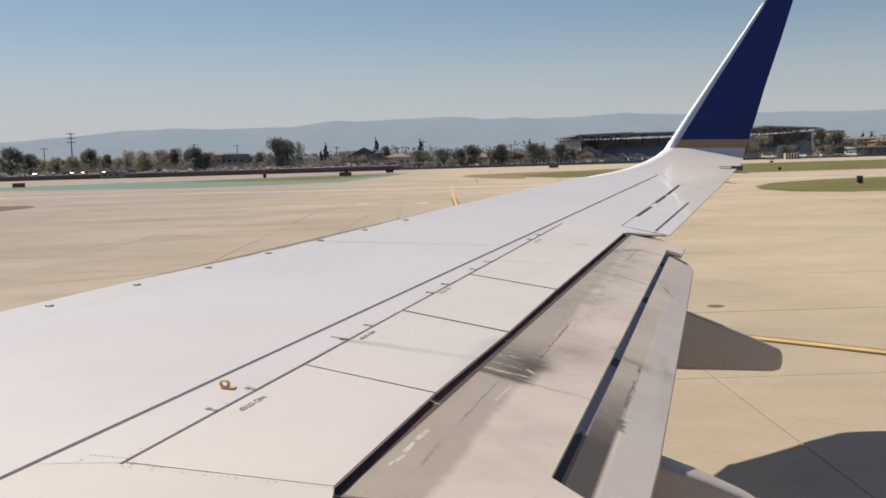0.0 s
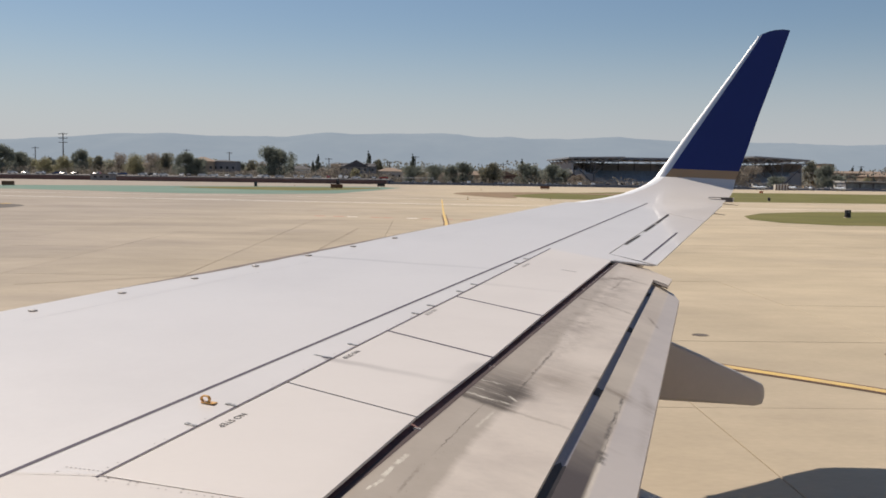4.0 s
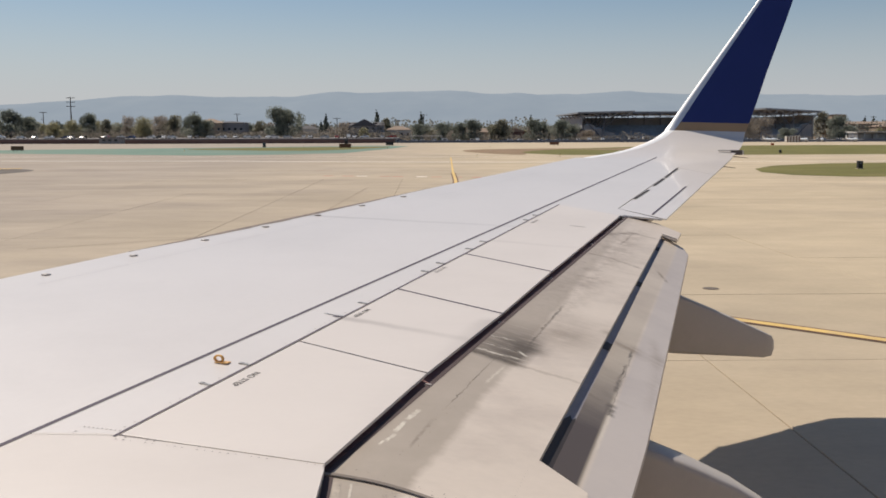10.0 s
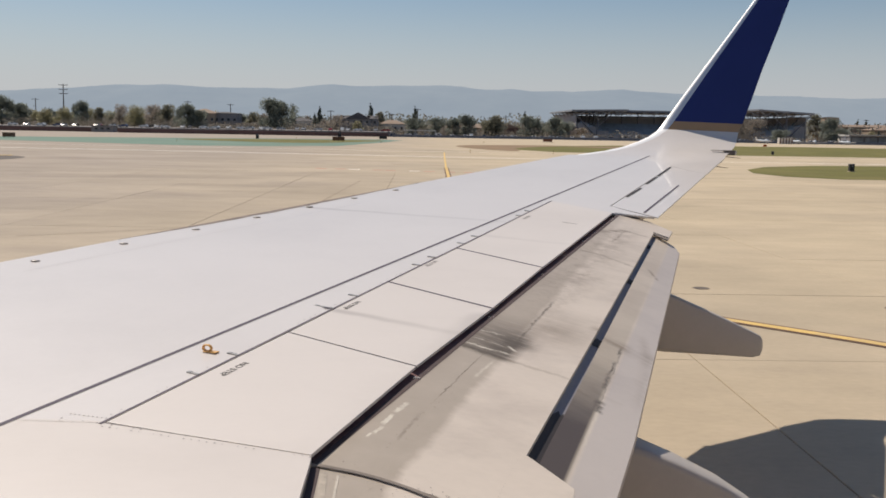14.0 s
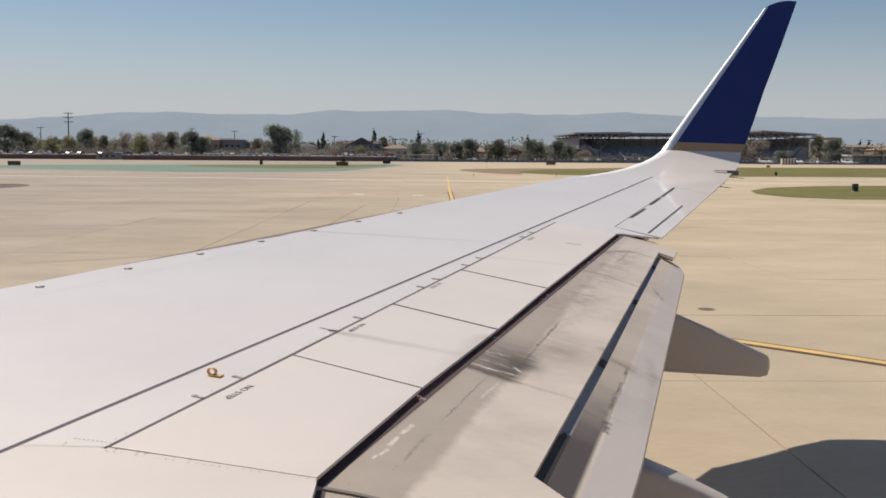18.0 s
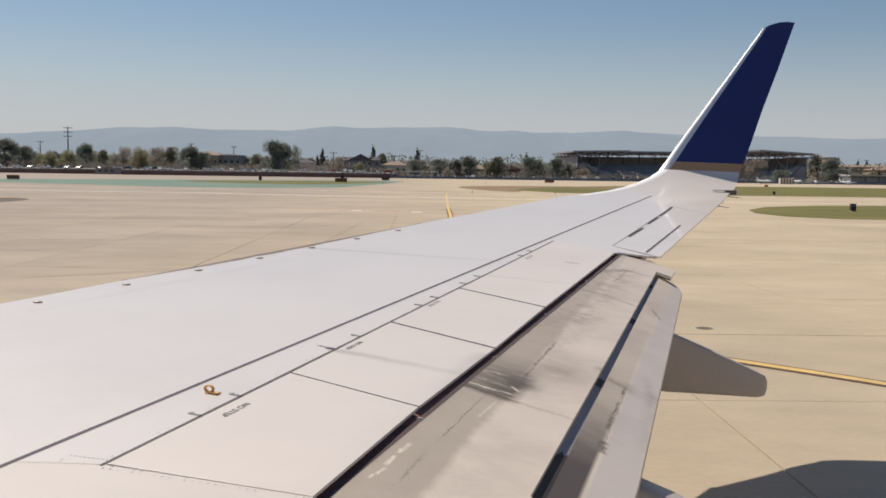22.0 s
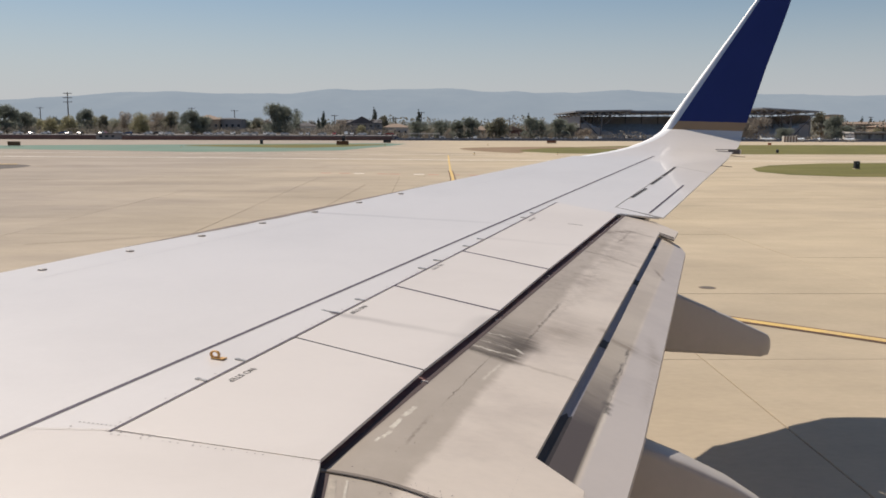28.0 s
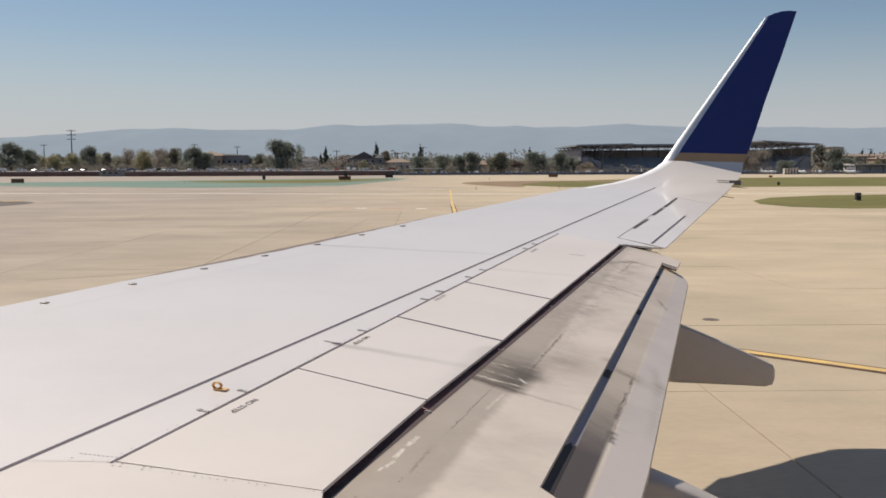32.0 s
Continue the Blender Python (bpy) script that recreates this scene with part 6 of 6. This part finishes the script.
# ---- poles ----
def utility_pole(at, h, label, arms=3, group="utility poles"):
    p = thing("utility_pole", label, "utility pole", (at[0], at[1], level(at[0], at[1])), 12, group)
    part("pole", add_rod(bmesh.new(), (0, 0, -0.2), (0, 0, h), 0.42, 0.22, 10), wood_pole, p)
    for i in range(arms):
        z = h - 0.6 - i * 2.2
        arm = part("cross_arm", box(-2.2, 2.2, -0.14, 0.14, z - 0.14, z + 0.14), wood_pole, p)
        for s in (-2.0, -1.0, 1.0, 2.0):
            part("insulator", add_rod(bmesh.new(), (s, 0, z + 0.12), (s, 0, z + 0.5), 0.10, 0.06, 8), steel_light, arm)
    return p


utility_pole((across(128, 510), 510, 0.0), 21.5, "tall dark utility pole with cross arms above trees")
for u, y, h in ((88, 640, 17), (750, 640, 17), (350, 640, 17), (425, 660, 16), (596, 600, 12), (700, 560, 10), (1548, 700, 16), (905, 640, 13)):
    utility_pole((across(u, y), y, -0.05), h, "thin far utility pole above trees", 1)


# ---- the stadium ----
stadium = thing("stadium", "dark steel stadium with blue-grey seats and open truss roof", "stadium", (147.5, 612, -0.05))


SW, SD = 68.0, 46.0     # half width, half depth
# rows of seats: left arm, back, right arm
for side in (-1, 1):
    for r in range(9):
        x0 = side * (SW - 26 + r * 2.6)
        x1 = side * (SW - 26 + (r + 1) * 2.6)
        part("seat_tier", box(min(x0, x1), max(x0, x1), -SD, SD - 12, 0, 1.2 + r * 1.05), seats, stadium)
for r in range(9):
    y0 = SD - 26 + r * 2.6
    part("seat_tier", box(-SW + 24, SW - 24, y0, y0 + 2.6, 0, 1.2 + r * 1.05), seats, stadium)
for x0, x1, y0, y1 in ((-SW, -SW + 0.6, -SD, SD), (SW - 0.6, SW, -SD, SD), (-SW, SW, SD - 0.6, SD)):
    part("outer_wall", box(x0, x1, y0, y1, 0, 14.6), stand_wall, stadium)
for s in (-1, 1):
    for i in range(4):
        x = s * (SW - 4 - i * 6.2)
        part("end_wall", box(x - 3.0, x + 3.0, -SD - 0.5, -SD, 0, 9.0 - i * 2.2), stand_wall, stadium)
for i in range(8):
    part("banner_board", box(-SW + 27 + i * 13.5, -SW + 38 + i * 13.5, SD - 27.5, SD - 26.2, 0.2, 2.2), board_white, stadium)
for i in range(4):
    for k in range(2):
        part("screen_panel", box(6 + i * 8.5, 13 + i * 8.5, SD - 2.4, SD - 2.0, 7.2 + k * 3.0, 9.6 + k * 3.0), seats if i != 2 else board_white, stadium)

# roofs: a tilted sheet on each side with trusses below
def roof(pts, name="roof"):
    return part(name, slab(pts, 0.9, 0.0), roof_sheet, stadium, "dark tilted roof sheet")


roof([(-SW - 3, -SD - 4, 16.4), (-SW + 30, -SD - 4, 17.1), (-SW + 40, SD - 20, 17.6), (-SW - 3, SD, 16.4)])
roof([(SW + 3, -SD - 4, 16.8), (SW + 3, SD, 16.6), (SW - 44, SD - 18, 18.2), (SW - 30, -SD - 4, 18.6)])
roof([(-SW + 4, SD + 3, 16.6), (SW - 4, SD + 3, 17.2), (SW - 20, SD - 22, 18.4), (-SW + 20, SD - 22, 18.2)])


def truss(a, b, z0a, z1a, z0b, z1b, n, r=0.22):
    """An open lattice between two plan points: lower and upper heights at either end."""
    t = part("truss", bmesh.new(), steel_light, stadium, "open pale steel lattice")
    top_bar, low_bar, web = bmesh.new(), bmesh.new(), []
    A, B = Vector(a), Vector(b)
    lo = [Vector((*A.lerp(B, i / n), z0a + (z0b - z0a) * i / n)) for i in range(n + 1)]
    hi = [Vector((*A.lerp(B, i / n), z1a + (z1b - z1a) * i / n)) for i in range(n + 1)]
    part("chord", add_rod(top_bar, hi[0], hi[-1], r * 1.3, n=6), steel_dark, t)
    part("chord", add_rod(low_bar, lo[0], lo[-1], r * 1.3, n=6), steel_dark, t)
    for i in range(n):
        p, q = (lo[i], hi[i + 1]) if i % 2 else (hi[i], lo[i + 1])
        part("brace", add_rod(bmesh.new(), p, q, r, n=6), steel_light, t)
    return t


truss((-SW - 2, -SD - 3), (-SW + 29, -SD - 3), 13.6, 15.8, 14.4, 16.8, 8)
truss((SW + 2, -SD - 3), (SW - 29, -SD - 3), 14.0, 16.2, 15.0, 17.8, 8)
truss((-SW + 20, SD - 22), (SW - 20, SD - 22), 13.8, 16.7, 14.6, 17.5, 26)
truss((-SW + 38, SD - 20), (-SW + 29, -SD - 3), 15.2, 17.6, 14.4, 16.8, 14)
truss((SW - 42, SD - 18), (SW - 29, -SD - 3), 15.0, 17.4, 15.0, 17.8, 14)
for s, z in ((-1, 15.4), (1, 15.9)):
    for i in range(7):
        y = -SD - 2 + i * 14.5
        part("raking_column", add_rod(bmesh.new(), (s * (SW - 13), y, 0), (s * (SW + 2.2), y, z), 0.36, 0.28, 8), steel_dark, stadium)
        part("column", add_rod(bmesh.new(), (s * (SW - 12), y, 0), (s * (SW - 13), y, z + 0.6), 0.32, n=8), steel_dark, stadium)
        part("strut", add_rod(bmesh.new(), (s * (SW - 12.5), y, 7), (s * (SW - 24), y, z + 1.6), 0.24, n=6), steel_dark, stadium)
for i in range(11):
    x = -SW + 24 + i * 11
    part("column", add_rod(bmesh.new(), (x, SD - 1, 0), (x, SD - 1, 16.6), 0.32, n=8), steel_dark, stadium)
mast = part("lamp_mast", add_rod(bmesh.new(), (SW - 20, SD, 0), (SW - 20, SD, 25), 0.4, 0.3, 8), steel_dark, stadium)
part("lamp_head", box(SW - 22, SW - 18, SD - 0.4, SD + 0.4, 22.4, 25.2, 0.1), steel_dark, mast)
for i in range(9):
    bw = thing("booth", "small white booth before the stadium", "booth", (96 + i * 6.4 + (i % 3), 505, 0.0), 0, "booths by the stadium")
    part("wall", box(-1.8, 1.8, -1.2, 1.2, -0.1, 2.4 + 0.3 * (i % 2), 0.05), stucco_white, bw)
    part("roof", box(-2.0, 2.0, -1.4, 1.4, 2.4 + 0.3 * (i % 2), 2.6 + 0.3 * (i % 2)), steel_dark if i % 2 else stucco_white, bw)
    part("hatch", box(-1.0, 1.0, -1.26, -1.18, 1.0, 1.9), window_glass, bw)

# ---- the hills ----
RIDGE = [(-5200, 88), (-2905, 114), (-1895, 131), (-1643, 141), (-1391, 161), (-1315, 172), (-1138, 174), (-936, 169), (-583, 169), (-482, 178), (-381, 185), (-255, 179), (-129, 188), (123, 190), (250, 181), (376, 187), (477, 178), (628, 181), (855, 187), (1007, 179), (1486, 167), (1890, 170), (2061, 179), (2899, 158), (5200, 123)]
hills = bmesh.new()
cols, deep = 420, 14
grid = []
for i in range(cols + 1):
    x = -5000 + 10000 * i / cols
    base = float(np.interp(x, [p[0] for p in RIDGE], [p[1] for p in RIDGE]))
    row = []
    for j in range(deep + 1):
        t = j / deep
        s = math.sin(min(t / 0.7, 1.0) * math.pi / 2) if t < 0.7 else math.cos((t - 0.7) / 0.3 * math.pi / 2) * 0.98 + 0.02
        y = 3400 + 1300 * t - 0.00002 * x * x
        k = noise.fractal((x * 0.0022, y * 0.002, 3.0), 0.75, 2.1, 7)
        row.append(hills.verts.new((x, y, -2 + base * s + k * (8 * s + 60 * s * (1 - s)))))
    grid.append(row)
for i in range(cols):
    for j in range(deep):
        hills.faces.new((grid[i][j], grid[i + 1][j], grid[i + 1][j + 1], grid[i][j + 1]))
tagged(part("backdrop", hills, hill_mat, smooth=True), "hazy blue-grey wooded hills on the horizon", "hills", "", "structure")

# ---- concrete slabs of the apron, one by one ----
bm = bmesh.new()
add_box(bm, -3.488, 3.488, -3.488, 3.488, -0.06, 0.0)
bmesh.ops.bevel(bm, geom=[e for e in bm.edges if all(v.co.z > -0.01 for v in e.verts)], offset=0.008, segments=1, affect="EDGES")
slab_mesh = bpy.data.meshes.new("concrete_slab")
bm.to_mesh(slab_mesh)
bm.free()
slab_mesh.materials.append(concrete)
random.seed(9)
for i in range(15):
    for j in range(12):
        s = new("concrete_slab", slab_mesh)
        s.parent = pavement
        s.matrix_basis = pose(X0 + 3.5 + 7 * i, Y0 + 3.5 + 7 * j, random.uniform(-0.003, 0.003))
